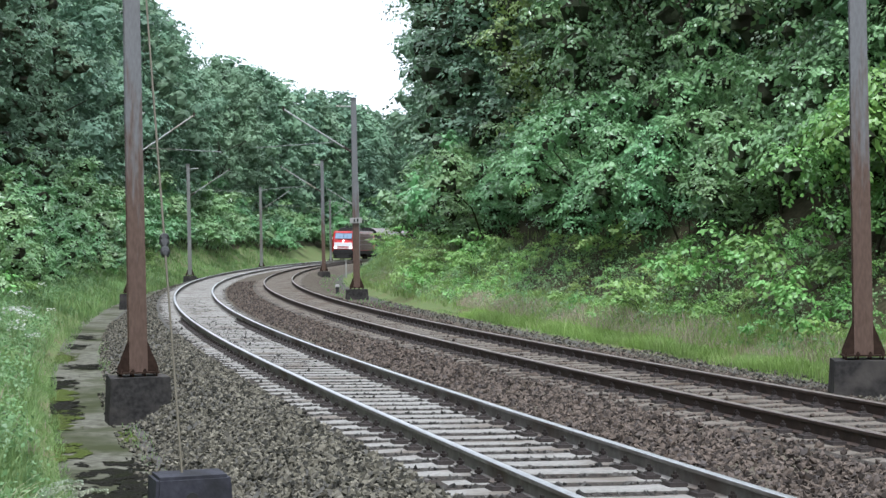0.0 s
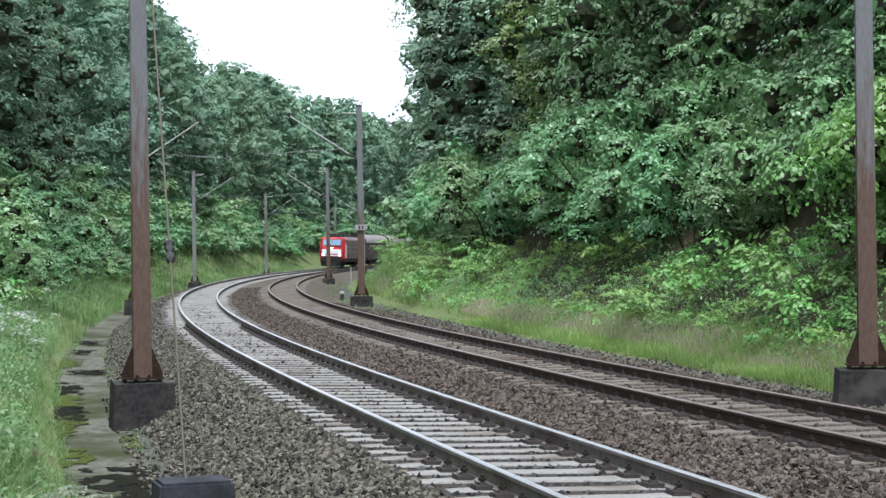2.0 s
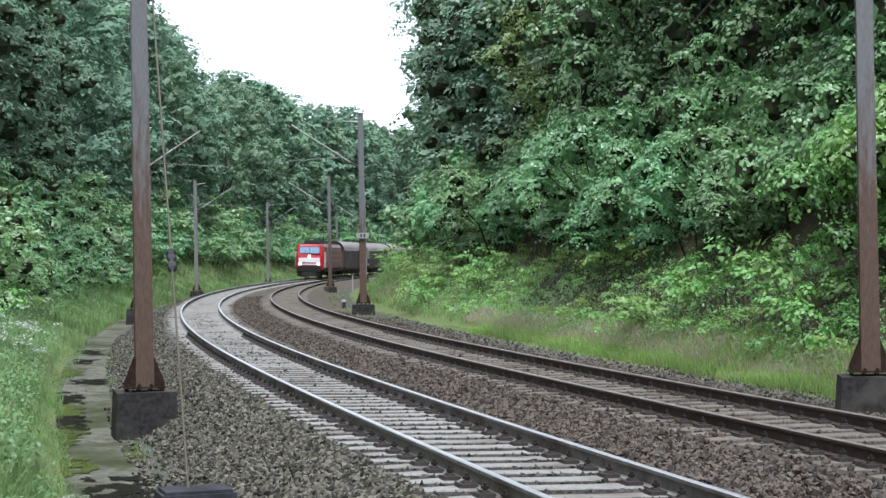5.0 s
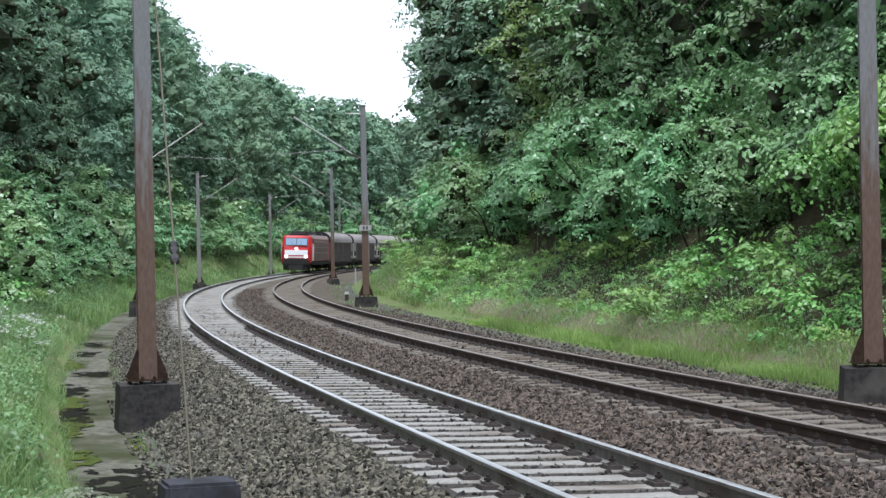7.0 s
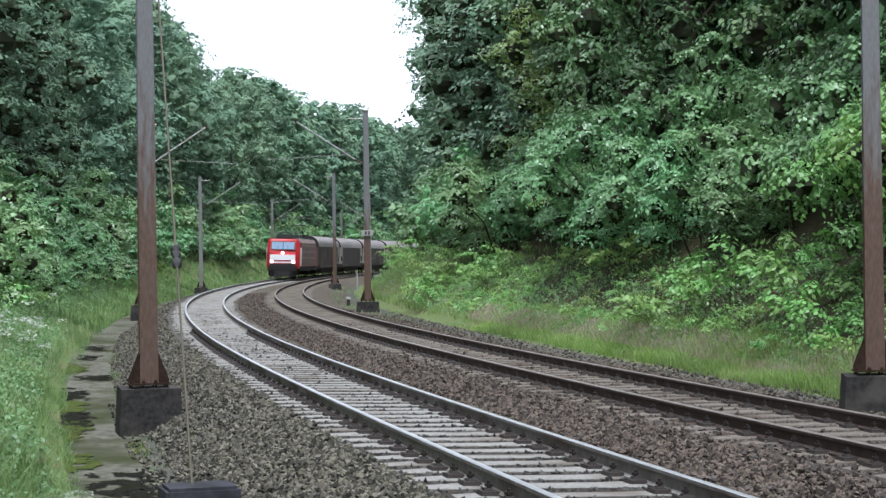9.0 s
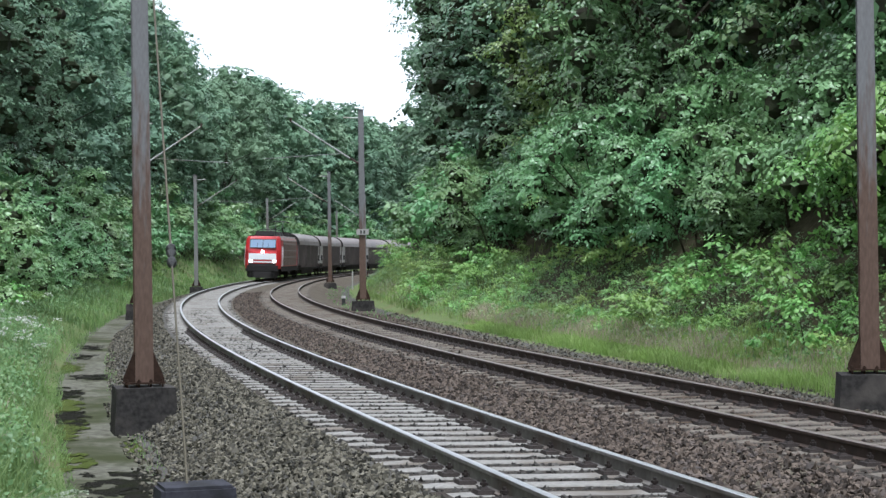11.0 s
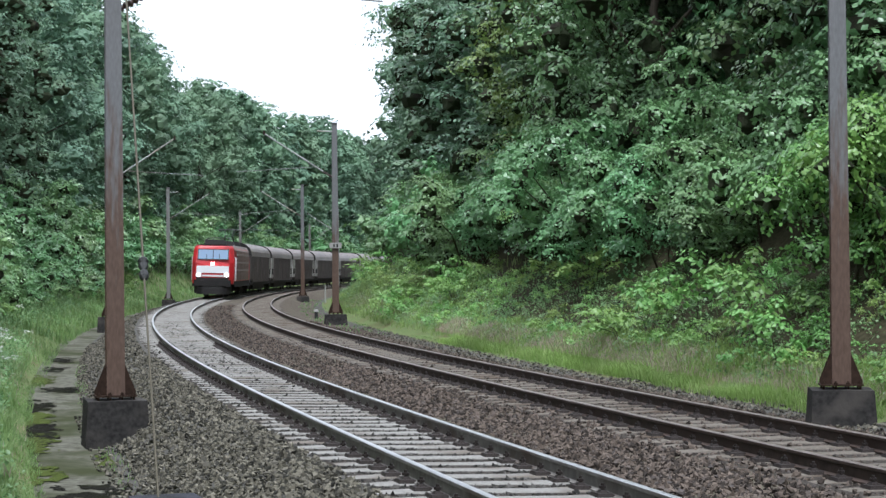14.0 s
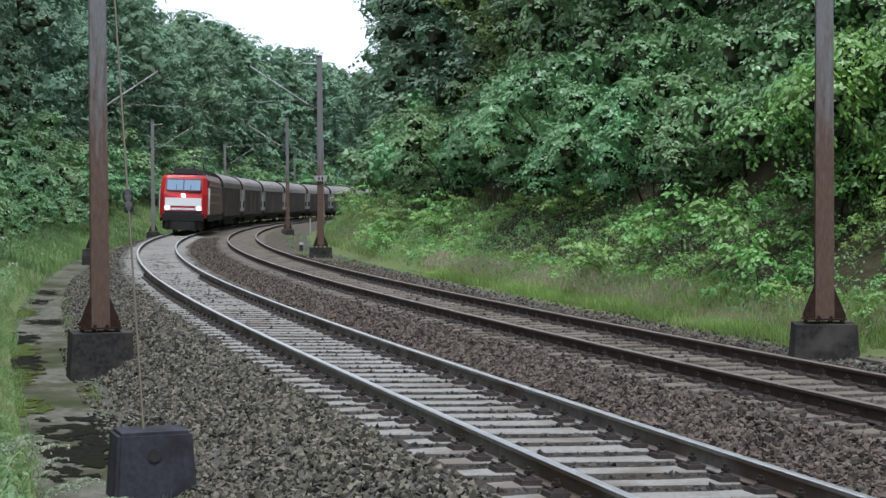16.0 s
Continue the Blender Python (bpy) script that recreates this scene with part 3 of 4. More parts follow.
    if sign:
        bm = bmesh.new()
        box(bm, -0.26, 0.26, -0.2, -0.16, 2.78, 3.02)
        plate = part("number_plate", bm, WHITE_PLATE, mast, "small weathered white plate", 0.005)
        for x in (-0.07, 0.07):
            bm = bmesh.new()
            box(bm, x - 0.035, x + 0.035, -0.206, -0.199, 2.83, 2.97)
            part("mark", bm, BLACK, plate)
    return mast


L_GROUP, R_GROUP = "masts beside the near track", "masts beside the far track"
BROWN_LABEL = "rust-brown steel catenary mast on a dark concrete footing"
GREY_LABEL = "weathered grey steel catenary mast beside the track"
build_mast(16.3, -2.805, -0.1, -0.8, 1, MAST_STEEL, 5.85, 3.0, L_GROUP, BROWN_LABEL, turn=3)
build_mast(68.0, -2.82, -0.12, -0.8, 1, MAST_STEEL, 5.85, 2.9, L_GROUP, BROWN_LABEL)
build_mast(120.5, -3.5, -0.2, -0.8, 1, MAST_GREY, 5.7, 3.0, L_GROUP, GREY_LABEL, height=8.0)
build_mast(172.0, -3.3, -0.2, -0.8, 1, MAST_GREY, 5.7, 3.0, L_GROUP, GREY_LABEL, height=8.0)
build_mast(226.0, -3.4, -0.2, -0.8, 1, MAST_GREY, 5.7, 3.0, L_GROUP, GREY_LABEL, height=8.0)
build_mast(12.9, 7.52, 0.03, -0.52, -1, MAST_STEEL, 5.85, 3.2, R_GROUP, BROWN_LABEL, turn=-20)
build_mast(65.0, 6.9, -0.05, -0.55, -1, MAST_STEEL, 5.85, 3.0, R_GROUP, "brown steel catenary mast with a white plate", sign=True)
build_mast(120.5, 6.3, -0.05, -0.55, -1, MAST_STEEL, 5.85, 3.0, R_GROUP, BROWN_LABEL)
build_mast(169.0, 6.9, -0.05, -0.55, -1, MAST_GREY, 5.7, 3.0, R_GROUP, GREY_LABEL)


def build_anchor():
    """The guy of the near mast: its block, rod, insulator and rope."""
    s, o = 5.0, -3.12
    block = empty("anchor_block", on_line(s, o + 0.03, -0.85) @ pose(0, 0, 0, 0, 0, 4), "dark grey concrete anchor block with a lifting hole", "anchor block")
    bm = bmesh.new()
    box(bm, -0.38, 0.38, -0.3, 0.3, -0.1, 0.66, 0.87)
    bmesh.ops.bevel(bm, geom=bm.edges[:], offset=0.03, segments=2, affect="EDGES")
    part("body", bm, BLOCK, block)
    # A black disc on the face stands for the shade inside the lifting hole.
    bm = bmesh.new()
    tube(bm, [(-0.02, -0.284, 0.455), (-0.02, -0.255, 0.455)], 0.066, 8)
    part("hole", bm, BLACK, block, "black disc for the shaded lifting hole")
    # A grey disc on the black one: the hole's paler inside.
    bm = bmesh.new()
    tube(bm, [(-0.02, -0.288, 0.43), (-0.02, -0.27, 0.43)], 0.026, 8)
    part("plug", bm, FOOTING, block, "grey disc for the pale inside of the hole")
    top = Vector(at(16.2, -2.64, 6.6))
    low = Vector(at(s + 0.05, o - 0.03, -0.2))
    guy = empty("guy_wire", Matrix.Translation(low), "weathered steel guy with a strain insulator", "guy wire")
    way = top - low
    bm = bmesh.new()
    tube(bm, [(0, 0, 0), way * 0.29], 0.012, 6)
    part("rod", bm, WIRE, guy)
    bm = bmesh.new()
    tube(bm, [way * 0.32, way], 0.014, 6)
    part("rope", bm, WIRE, guy)
    bm = bmesh.new()
    k = [0.287 + 0.0036 * i for i in range(11)]
    tube(bm, [way * a for a in k], [0.014, 0.05, 0.055, 0.05, 0.022, 0.045, 0.06, 0.03, 0.062, 0.045, 0.014], 8)
    part("strain_insulator", bm, BLACK, guy, "dark turnbuckle and insulator")


build_anchor()


def build_trackside():
    marker = empty("marker_post", on_line(116, 8.0, -0.5), "thin pale marker post in the grass", "post")
    bm = bmesh.new()
    box(bm, -0.05, 0.05, -0.04, 0.04, -0.1, 1.3, 0.9)
    part("stake", bm, WHITE_PLATE, marker, bevel=0.008)
    box_post = empty("track_device", on_line(74.5, 6.65, -0.45), "small dark trackside device with a pale cap", "trackside device")
    bm = bmesh.new()
    box(bm, -0.09, 0.09, -0.09, 0.09, -0.3, 0.3, 0.9)
    part("body", bm, BLACK, box_post, bevel=0.01)
    bm = bmesh.new()
    box(bm, -0.12, 0.12, -0.11, 0.11, 0.3, 0.42, 0.7)
    part("cap", bm, WHITE_PLATE, box_post, "pale cap", bevel=0.01)
    cab = empty("cable_box", on_line(121, -2.8, -0.75), "low black cable box beside the track", "cable box")
    bm = bmesh.new()
    box(bm, -0.55, 0.55, -0.3, 0.3, -0.1, 0.35, 0.85)
    part("body", bm, BLACK, cab, bevel=0.03)
    bm = bmesh.new()
    box(bm, -0.5, 0.5, -0.28, 0.28, 0.351, 0.4, 0.95)
    part("lid", bm, DARK, cab, bevel=0.01)


build_trackside()


def build_slab():
    slab = empty("concrete_slab", Matrix.Identity(4), "flat weathered concrete slab beside the mast footing", "slab", kind="structure")
    for k in range(3):
        bm = bmesh.new()
        box(bm, -0.36, 0.36, -0.74, 0.74, -0.12, 0.05, 0.985)
        ob = part("slab_piece", bm, SLAB, slab, bevel=0.008)
        ob.matrix_basis = on_line(11.55 - 1.5 * k, 8.1, -0.485) @ pose(0, 0, 0, 0, 0, 0.6 * (k - 1))


build_slab()


# ---------------------------------------------------------------- the train
def wheelset(parent, y):
    bog = bmesh.new()
    box(bog, -1.05, 1.05, y - 1.6, y + 1.6, 0.42, 0.78, 0.95)
    frame_part = part("bogie", bog, DARK, parent)
    for dy in (-1.1, 1.1):
        for x in (-0.79, 0.66):
            bm = bmesh.new()
            tube(bm, [(x, y + dy, 0.46), (x + 0.13, y + dy, 0.46)], 0.46, 20)
            part("wheel", bm, DARK, frame_part)
        for x in (-1.12, 0.9):
            bm = bmesh.new()
            box(bm, x, x + 0.22, y + dy - 0.16, y + dy + 0.16, 0.34, 0.62)
            part("axle_box", bm, DARK, frame_part, bevel=0.02)


def buffer_pair(parent, y, way):
    for x in (-0.875, 0.875):
        bm = bmesh.new()
        tube(bm, [(x, y, 1.05), (x, y + way * 0.42, 1.05)], 0.1, 10)
        tube(bm, [(x, y + way * 0.42, 1.05), (x, y + way * 0.46, 1.05)], 0.24, 14)
        part("buffer", bm, DARK, parent)


def build_loco():
    """Length 19 m over buffers; local y points ahead, the front plate at y = +9."""
    loco = empty("locomotive", Matrix.Identity(4), "red electric locomotive with a white front band and lit headlights", "locomotive")
    half = 8.9

    def ring(y, w, nose, zs=(0.95, 1.35, 1.9, 2.6, 2.75, 3.62, 3.8)):
        back = (0.0, 0.0, 0.02, 0.08, 0.14, 0.5, 0.62)
        sgn = 1 if y > 0 else -1
        ws = (0.97, 1.0, 1.0, 1.0, 0.99, 0.95, 0.86)
        right = [(w * k, y - sgn * nose * b, z) for k, b, z in zip(ws, back, zs)]
        left = [(-x, yy, z) for x, yy, z in reversed(right)]
        return right + left

    bm = bmesh.new()
    loft(bm, [ring(-half, 1.2, 1.0), ring(-half + 0.42, 1.49, 1.0), ring(-half + 1.9, 1.5, 0.3), ring(half - 1.9, 1.5, 0.3), ring(half - 0.42, 1.49, 1.0), ring(half, 1.2, 1.0)])
    part("body", bm, RED, loco, "red painted body", 0.03)
    # front plate: band, windscreen, lamps
    for way in (1, -1):
        def fy(z):
            back = np.interp(z, (0.95, 1.9, 2.6, 2.75, 3.62, 3.8), (0, 0.02, 0.08, 0.14, 0.5, 0.62))
            return way * (half + 0.012 - back)
        def panel(name, x0, x1, z0, z1, mat, label, thick=0.03, parent=loco):
            bm = bmesh.new()
            vs = []
            for t in (-0.02, thick):
                for x, z in ((x0, z0), (x1, z0), (x1, z1), (x0, z1)):
                    vs.append(bm.verts.new((x, fy(z) + way * t, z)))
            for f in ((3, 2, 1, 0), (4, 5, 6, 7), (0, 1, 5, 4), (1, 2, 6, 5), (2, 3, 7, 6), (3, 0, 4, 7)):
                bm.faces.new([vs[i] for i in f])
            return part(name, bm, mat, parent, label)
        panel("front_band", -1.14, 1.14, 1.86, 2.36, PALE_BAND, "white front band", 0.025)
        screen = panel("windscreen_frame", -1.1, 1.1, 2.8, 3.56, BLACK, "black windscreen surround", 0.012)
        for a, b in ((-1.04, -0.03), (0.03, 1.04)):
            panel("windscreen_pane", a, b, 2.86, 3.5, GLASS, "glass painted with a blue-grey sky reflection", 0.026, screen)
        for x in (-0.45, 0.45):
            panel("wiper", x - 0.02, x + 0.02, 2.72, 3.2, BLACK, "", 0.04)
        panel("top_lamp", -0.11, 0.11, 2.42, 2.62, LIGHT_ON if way > 0 else PALE_BAND, "lit top headlight", 0.05)
        panel("lower_panel", -1.15, 1.15, 1.3, 1.5, DARK, "dark lower panel", 0.02)
        panel("stripe", -0.75, 0.75, 1.6, 1.72, PALE_BAND, "pale marking stripe", 0.02)
        for x in (-0.98, 0.98):
            panel("headlight_frame", x - 0.2, x + 0.2, 1.56, 1.86, PALE_BAND, "", 0.03)
            bm = bmesh.new()
            tube(bm, [(x, fy(1.71), 1.71), (x, fy(1.71) + way * 0.06, 1.71)], 0.115, 14)
            part("headlight", bm, LIGHT_ON if way > 0 else DARK, loco, "lit round headlight" if way > 0 else "")
        bm = bmesh.new()
        box(bm, -1.3, 1.3, way * half - 0.4, way * half + 0.05, 0.75, 1.3)
        part("buffer_beam", bm, DARK, loco, "black buffer beam", 0.02)
        bm = bmesh.new()
        loft(bm, [[(-1.3, way * (half - 0.3), 0.3), (1.3, way * (half - 0.3), 0.3), (1.3, way * (half - 0.3), 0.8), (-1.3, way * (half - 0.3), 0.8)],
                  [(-1.0, way * (half + 0.15), 0.22), (1.0, way * (half + 0.15), 0.22), (1.0, way * (half + 0.1), 0.72), (-1.0, way * (half + 0.1), 0.72)]])
        part("snow_plough", bm, DARK, loco, "black rail guard")
        buffer_pair(loco, way * (half + 0.05), way)
    for x in (-1, 1):
        for k in range(8):
            y0 = -6.6 + 1.65 * k
            bm = bmesh.new()
            a, b = (1.5, 1.53) if x > 0 else (-1.53, -1.5)
            box(bm, a, b, y0, y0 + 1.58, 1.3, 3.5)
            pan = part("side_panel", bm, LOCO_SIDE, loco, "grimy grey-brown louvred side panel", 0.006)
            for r in range(6):
                bm = bmesh.new()
                z = 1.75 + 0.28 * r
                c = 1.53 if x > 0 else -1.57
                box(bm, c, c + 0.04, y0 + 0.06, y0 + 1.52, z, z + 0.12)
                part("louvre", bm, LOUVRE if r % 2 else LOCO_SIDE, pan)
        bm = bmesh.new()
        a, b = (1.46, 1.5) if x > 0 else (-1.5, -1.46)
        box(bm, a, b, -8.0, 8.0, 0.75, 1.2)
        part("sole_bar", bm, DARK, loco)
    bm = bmesh.new()
    prof = [(-1.2, 3.78), (-1.1, 3.86), (-0.8, 3.9), (0.8, 3.9), (1.1, 3.86), (1.2, 3.78)]
    loft(bm, [[(x, -8.0, z) for x, z in prof], [(x, 8.0, z) for x, z in prof]])
    part("roof", bm, DARK, loco, "dark grimy roof", 0.02)
    for x in (-1, 1):
        bm = bmesh.new()
        loft(bm, [[(x * 1.28, y, 3.87), (x * 1.46, y, 3.52), (x * 1.48, y, 3.5), (x * 1.3, y, 3.84)] for y in (-7.6, 7.6)])
        part("roof_cove", bm, LOCO_ROOF, loco, "pale painted roof edge")
    for x in (-1.515, 1.515):
        for y in (half - 0.95, half - 1.75):
            bm = bmesh.new()
            tube(bm, [(x, y, 1.25), (x * 1.02, y, 1.35), (x * 1.02, y, 2.9), (x, y, 3.0)], 0.028, 6)
            part("handrail", bm, PALE_BAND, loco, "pale cab door handrail")
    # roof gear: two folded pantographs and boxes
    y = 4.4
    bm = bmesh.new()
    tube(bm, [(-0.5, y - 1.1, 4.1), (-0.5, y + 1.1, 4.1), (0.5, y + 1.1, 4.1), (0.5, y - 1.1, 4.1), (-0.48, y - 1.1, 4.1)], 0.05, 6)
    folded = part("pantograph", bm, BLACK, loco, "folded dark pantograph")
    for x in (-0.5, 0.5):
        bm = bmesh.new()
        tube(bm, [(x, y - 1.0, 4.15), (x * 0.6, y + 0.9, 4.32), (x * 0.9, y - 0.9, 4.42)], 0.033, 6)
        part("arm", bm, BLACK, folded)
        for yy in (y - 0.9, y + 0.9):
            bm = bmesh.new()
            tube(bm, [(x, yy, 3.88), (x, yy, 4.12)], 0.08, 8)
            part("insulator", bm, BLACK, folded)
    for yy, z in ((y - 0.9, 4.44), (y - 0.6, 4.44)):
        bm = bmesh.new()
        tube(bm, [(-0.95, yy, z - 0.12), (-0.6, yy, z), (0.6, yy, z), (0.95, yy, z - 0.12)], 0.03, 6)
        part("collector_strip", bm, BLACK, folded)
    bm = bmesh.new()
    tube(bm, [(-0.85, -6.3, 5.2), (-0.5, -6.3, 5.28), (0.5, -6.3, 5.28), (0.85, -6.3, 5.2)], 0.05, 6)
    raised = part("pantograph", bm, BLACK, loco, "raised thin pantograph")
    for x in (-1, 1):
        bm = bmesh.new()
        tube(bm, [(x * 0.4, -6.2, 4.1), (x * 0.3, -5.4, 4.7), (x * 0.35, -6.3, 5.25)], 0.05, 6)
        part("arm", bm, BLACK, raised)
    for y, l in ((6.7, 1.5), (1.2, 1.6), (-0.9, 1.4), (-7.6, 0.6)):
        bm = bmesh.new()
        box(bm, -0.8, 0.8, y - l / 2, y + l / 2, 3.9, 4.25, 0.85)
        part("roof_box", bm, DARK, loco, "dark roof equipment box", 0.02)
    # the body sits low over its bogies
    for ob in loco.children_recursive:
        for v in ob.data.vertices:
            v.co.z -= 0.13 * min(1.0, max(0.0, (v.co.z - 1.0) / 0.6))
    for y in (5.2, -5.2):
        wheelset(loco, y)
    return loco


def build_wagon(pale_front=True):
    """A covered wagon with sliding walls, 20.4 m long; local y points ahead."""
    wagon = empty("covered_wagon", Matrix.Identity(4), "grimy brown covered freight wagon with a dusty arched roof", "freight wagon", "wagons of the train")
    half = 9.85
    bm = bmesh.new()
    prof = [(-1.36, 1.1), (-1.4, 3.05), (-1.36, 3.1), (1.36, 3.1), (1.4, 3.05), (1.36, 1.1)]
    loft(bm, [[(x, -half + 0.05, z) for x, z in prof], [(x, half - 0.05, z) for x, z in prof]])
    part("body", bm, WAGON_SIDE, wagon)
    for x in (-1, 1):
        for k in range(4):
            y0 = -half + 1.35 + k * 4.08
            bm = bmesh.new()
            a, b = (1.38, 1.45) if x > 0 else (-1.45, -1.38)
            box(bm, a, b, y0, y0 + 4.02, 0.95, 3.12)
            wall = part("sliding_wall", bm, WAGON_SIDE, wagon, "", 0.02)
            for j in range(1, 4):
                bm = bmesh.new()
                c = 1.45 if x > 0 else -1.475
                box(bm, c, c + 0.025, y0 + j * 1.0 - 0.03, y0 + j * 1.0 + 0.03, 1.0, 3.08)
                part("rib", bm, WAGON_SIDE, wall)
        for y, wide, show in ((half - 2.15, 2.1, pale_front), (-half + 0.05, 1.25, True)):
            bm = bmesh.new()
            a, b = (1.36, 1.44) if x > 0 else (-1.44, -1.36)
            box(bm, a, b, y, y + wide, 1.25, 3.08)
            post = part("end_post", bm, WAGON_PALE if show else WAGON_SIDE, wagon, "pale grey end post" if show else "", 0.015)
            if show:
                bm = bmesh.new()
                c = 1.44 if x > 0 else -1.45
                box(bm, c, c + 0.01, y + wide * 0.15, y + wide * 0.75, 1.55, 2.1)
                part("marking", bm, DARK, post)
        bm = bmesh.new()
        a, b = (1.3, 1.42) if x > 0 else (-1.42, -1.3)
        box(bm, a, b, -half, half, 0.78, 0.95)
        part("sole_bar", bm, DARK, wagon, "", 0.01)
    n = 12
    arch = [(-1.47 * math.cos(math.pi * i / n), 3.1 + 1.12 * math.sin(math.pi * i / n) ** 0.8) for i in range(n + 1)]
    for k in range(4):
        y0 = -half + 0.12 + k * 4.9
        bm2 = bmesh.new()
        loft(bm2, [[(x, y0, z) for x, z in arch], [(x, y0 + 4.86, z) for x, z in arch]])
        part("roof_section", bm2, WAGON_ROOF, wagon)
    for y in (-half, half - 0.12):
        bm = bmesh.new()
        big = [(x * 1.02, 3.1 + (z - 3.1) * 1.04) for x, z in arch]
        loft(bm, [[(x, y, z) for x, z in big], [(x, y + 0.12, z) for x, z in big]])
        part("end_arch", bm, DARK, wagon, "dark roof end rim")
        bm = bmesh.new()
        box(bm, -1.36, 1.36, y + 0.02, y + 0.1, 0.9, 3.1)
        part("end_wall", bm, WAGON_SIDE, wagon)
    bm = bmesh.new()
    box(bm, -1.25, 1.25, -half, half, 0.7, 1.1)
    part("underframe", bm, DARK, wagon)
    # Brake gear widened into a dark block that stands for the shade underneath.
    bm = bmesh.new()
    box(bm, -1.2, 1.2, -5.2, 5.2, 0.3, 0.72, 1.0)
    part("brake_gear", bm, DARK, wagon)
    for way in (-1, 1):
        buffer_pair(wagon, way * half, way)
    for y in (-7.2, 7.2):
        wheelset(wagon, y)
    return wagon


loco = build_loco()
first_wagon = build_wagon(False)
second_wagon = build_wagon(True)
wagons = [first_wagon, second_wagon] + [copy_thing(second_wagon, Matrix.Identity(4)) for _ in range(6)]


# ---------------------------------------------------------------- foliage
def leaf_mesh(name, centres, normals, size, mat, rng, quads=True, axis=None, cores=None, gap_shade=True):
    """Leaves about their centres; size may differ from leaf to leaf, axis gives the way each one points."""
    n = len(centres)
    normals = normals / (np.linalg.norm(normals, axis=1, keepdims=True) + 1e-9)
    r = rng.normal(size=(n, 3))
    t = np.cross(normals, r)
    if axis is not None:
        t = axis - normals * (axis * normals).sum(1, keepdims=True) + 0.25 * t
    t /= np.linalg.norm(t, axis=1, keepdims=True) + 1e-9
    t[:, 2] -= 0.25
    b = np.cross(normals, t)
    L = (size * rng.uniform(0.65, 1.25, n))[:, None]
    W = L * rng.uniform(0.5, 0.75, n)[:, None]
    if quads:
        v = np.stack([centres - t * L / 2, centres + b * W / 2 - normals * L * 0.08, centres + t * L / 2 - normals * L * 0.1, centres - b * W / 2 - normals * L * 0.08], 1)
        f = np.arange(n * 4).reshape(-1, 4)
    else:
        v = np.stack([centres - t * L * 0.55, centres + t * L * 0.3 + b * W * 0.65, centres + t * L * 0.3 - b * W * 0.65], 1)
        f = np.arange(n * 3).reshape(-1, 3)
    v = v.reshape(-1, 3)
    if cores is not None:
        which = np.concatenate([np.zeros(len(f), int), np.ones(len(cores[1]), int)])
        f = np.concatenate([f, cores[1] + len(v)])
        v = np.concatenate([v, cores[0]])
        # Cores in the painted gap shade, else in the leaf's own colour.
        return mesh_from(name, v, f, [mat, GAP_SHADE if gap_shade else mat], which)
    return mesh_from(name, v, f, [mat])


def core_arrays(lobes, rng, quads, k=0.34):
    """An uneven rounded block inside each lobe, for the shade seen through gaps."""
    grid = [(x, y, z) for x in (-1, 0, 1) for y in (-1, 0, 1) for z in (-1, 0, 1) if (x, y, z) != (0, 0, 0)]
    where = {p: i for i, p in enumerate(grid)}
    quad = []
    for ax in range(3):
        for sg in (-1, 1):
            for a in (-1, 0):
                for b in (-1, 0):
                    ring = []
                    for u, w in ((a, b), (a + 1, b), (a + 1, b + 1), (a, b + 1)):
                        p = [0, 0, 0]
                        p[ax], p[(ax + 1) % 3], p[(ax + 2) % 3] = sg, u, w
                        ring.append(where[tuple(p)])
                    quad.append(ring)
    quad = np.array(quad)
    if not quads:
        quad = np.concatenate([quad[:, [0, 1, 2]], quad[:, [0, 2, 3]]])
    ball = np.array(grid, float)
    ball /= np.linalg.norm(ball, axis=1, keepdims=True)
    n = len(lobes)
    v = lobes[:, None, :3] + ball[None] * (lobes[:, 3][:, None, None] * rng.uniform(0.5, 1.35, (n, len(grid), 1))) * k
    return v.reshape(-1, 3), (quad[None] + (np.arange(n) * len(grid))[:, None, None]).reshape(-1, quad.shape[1])


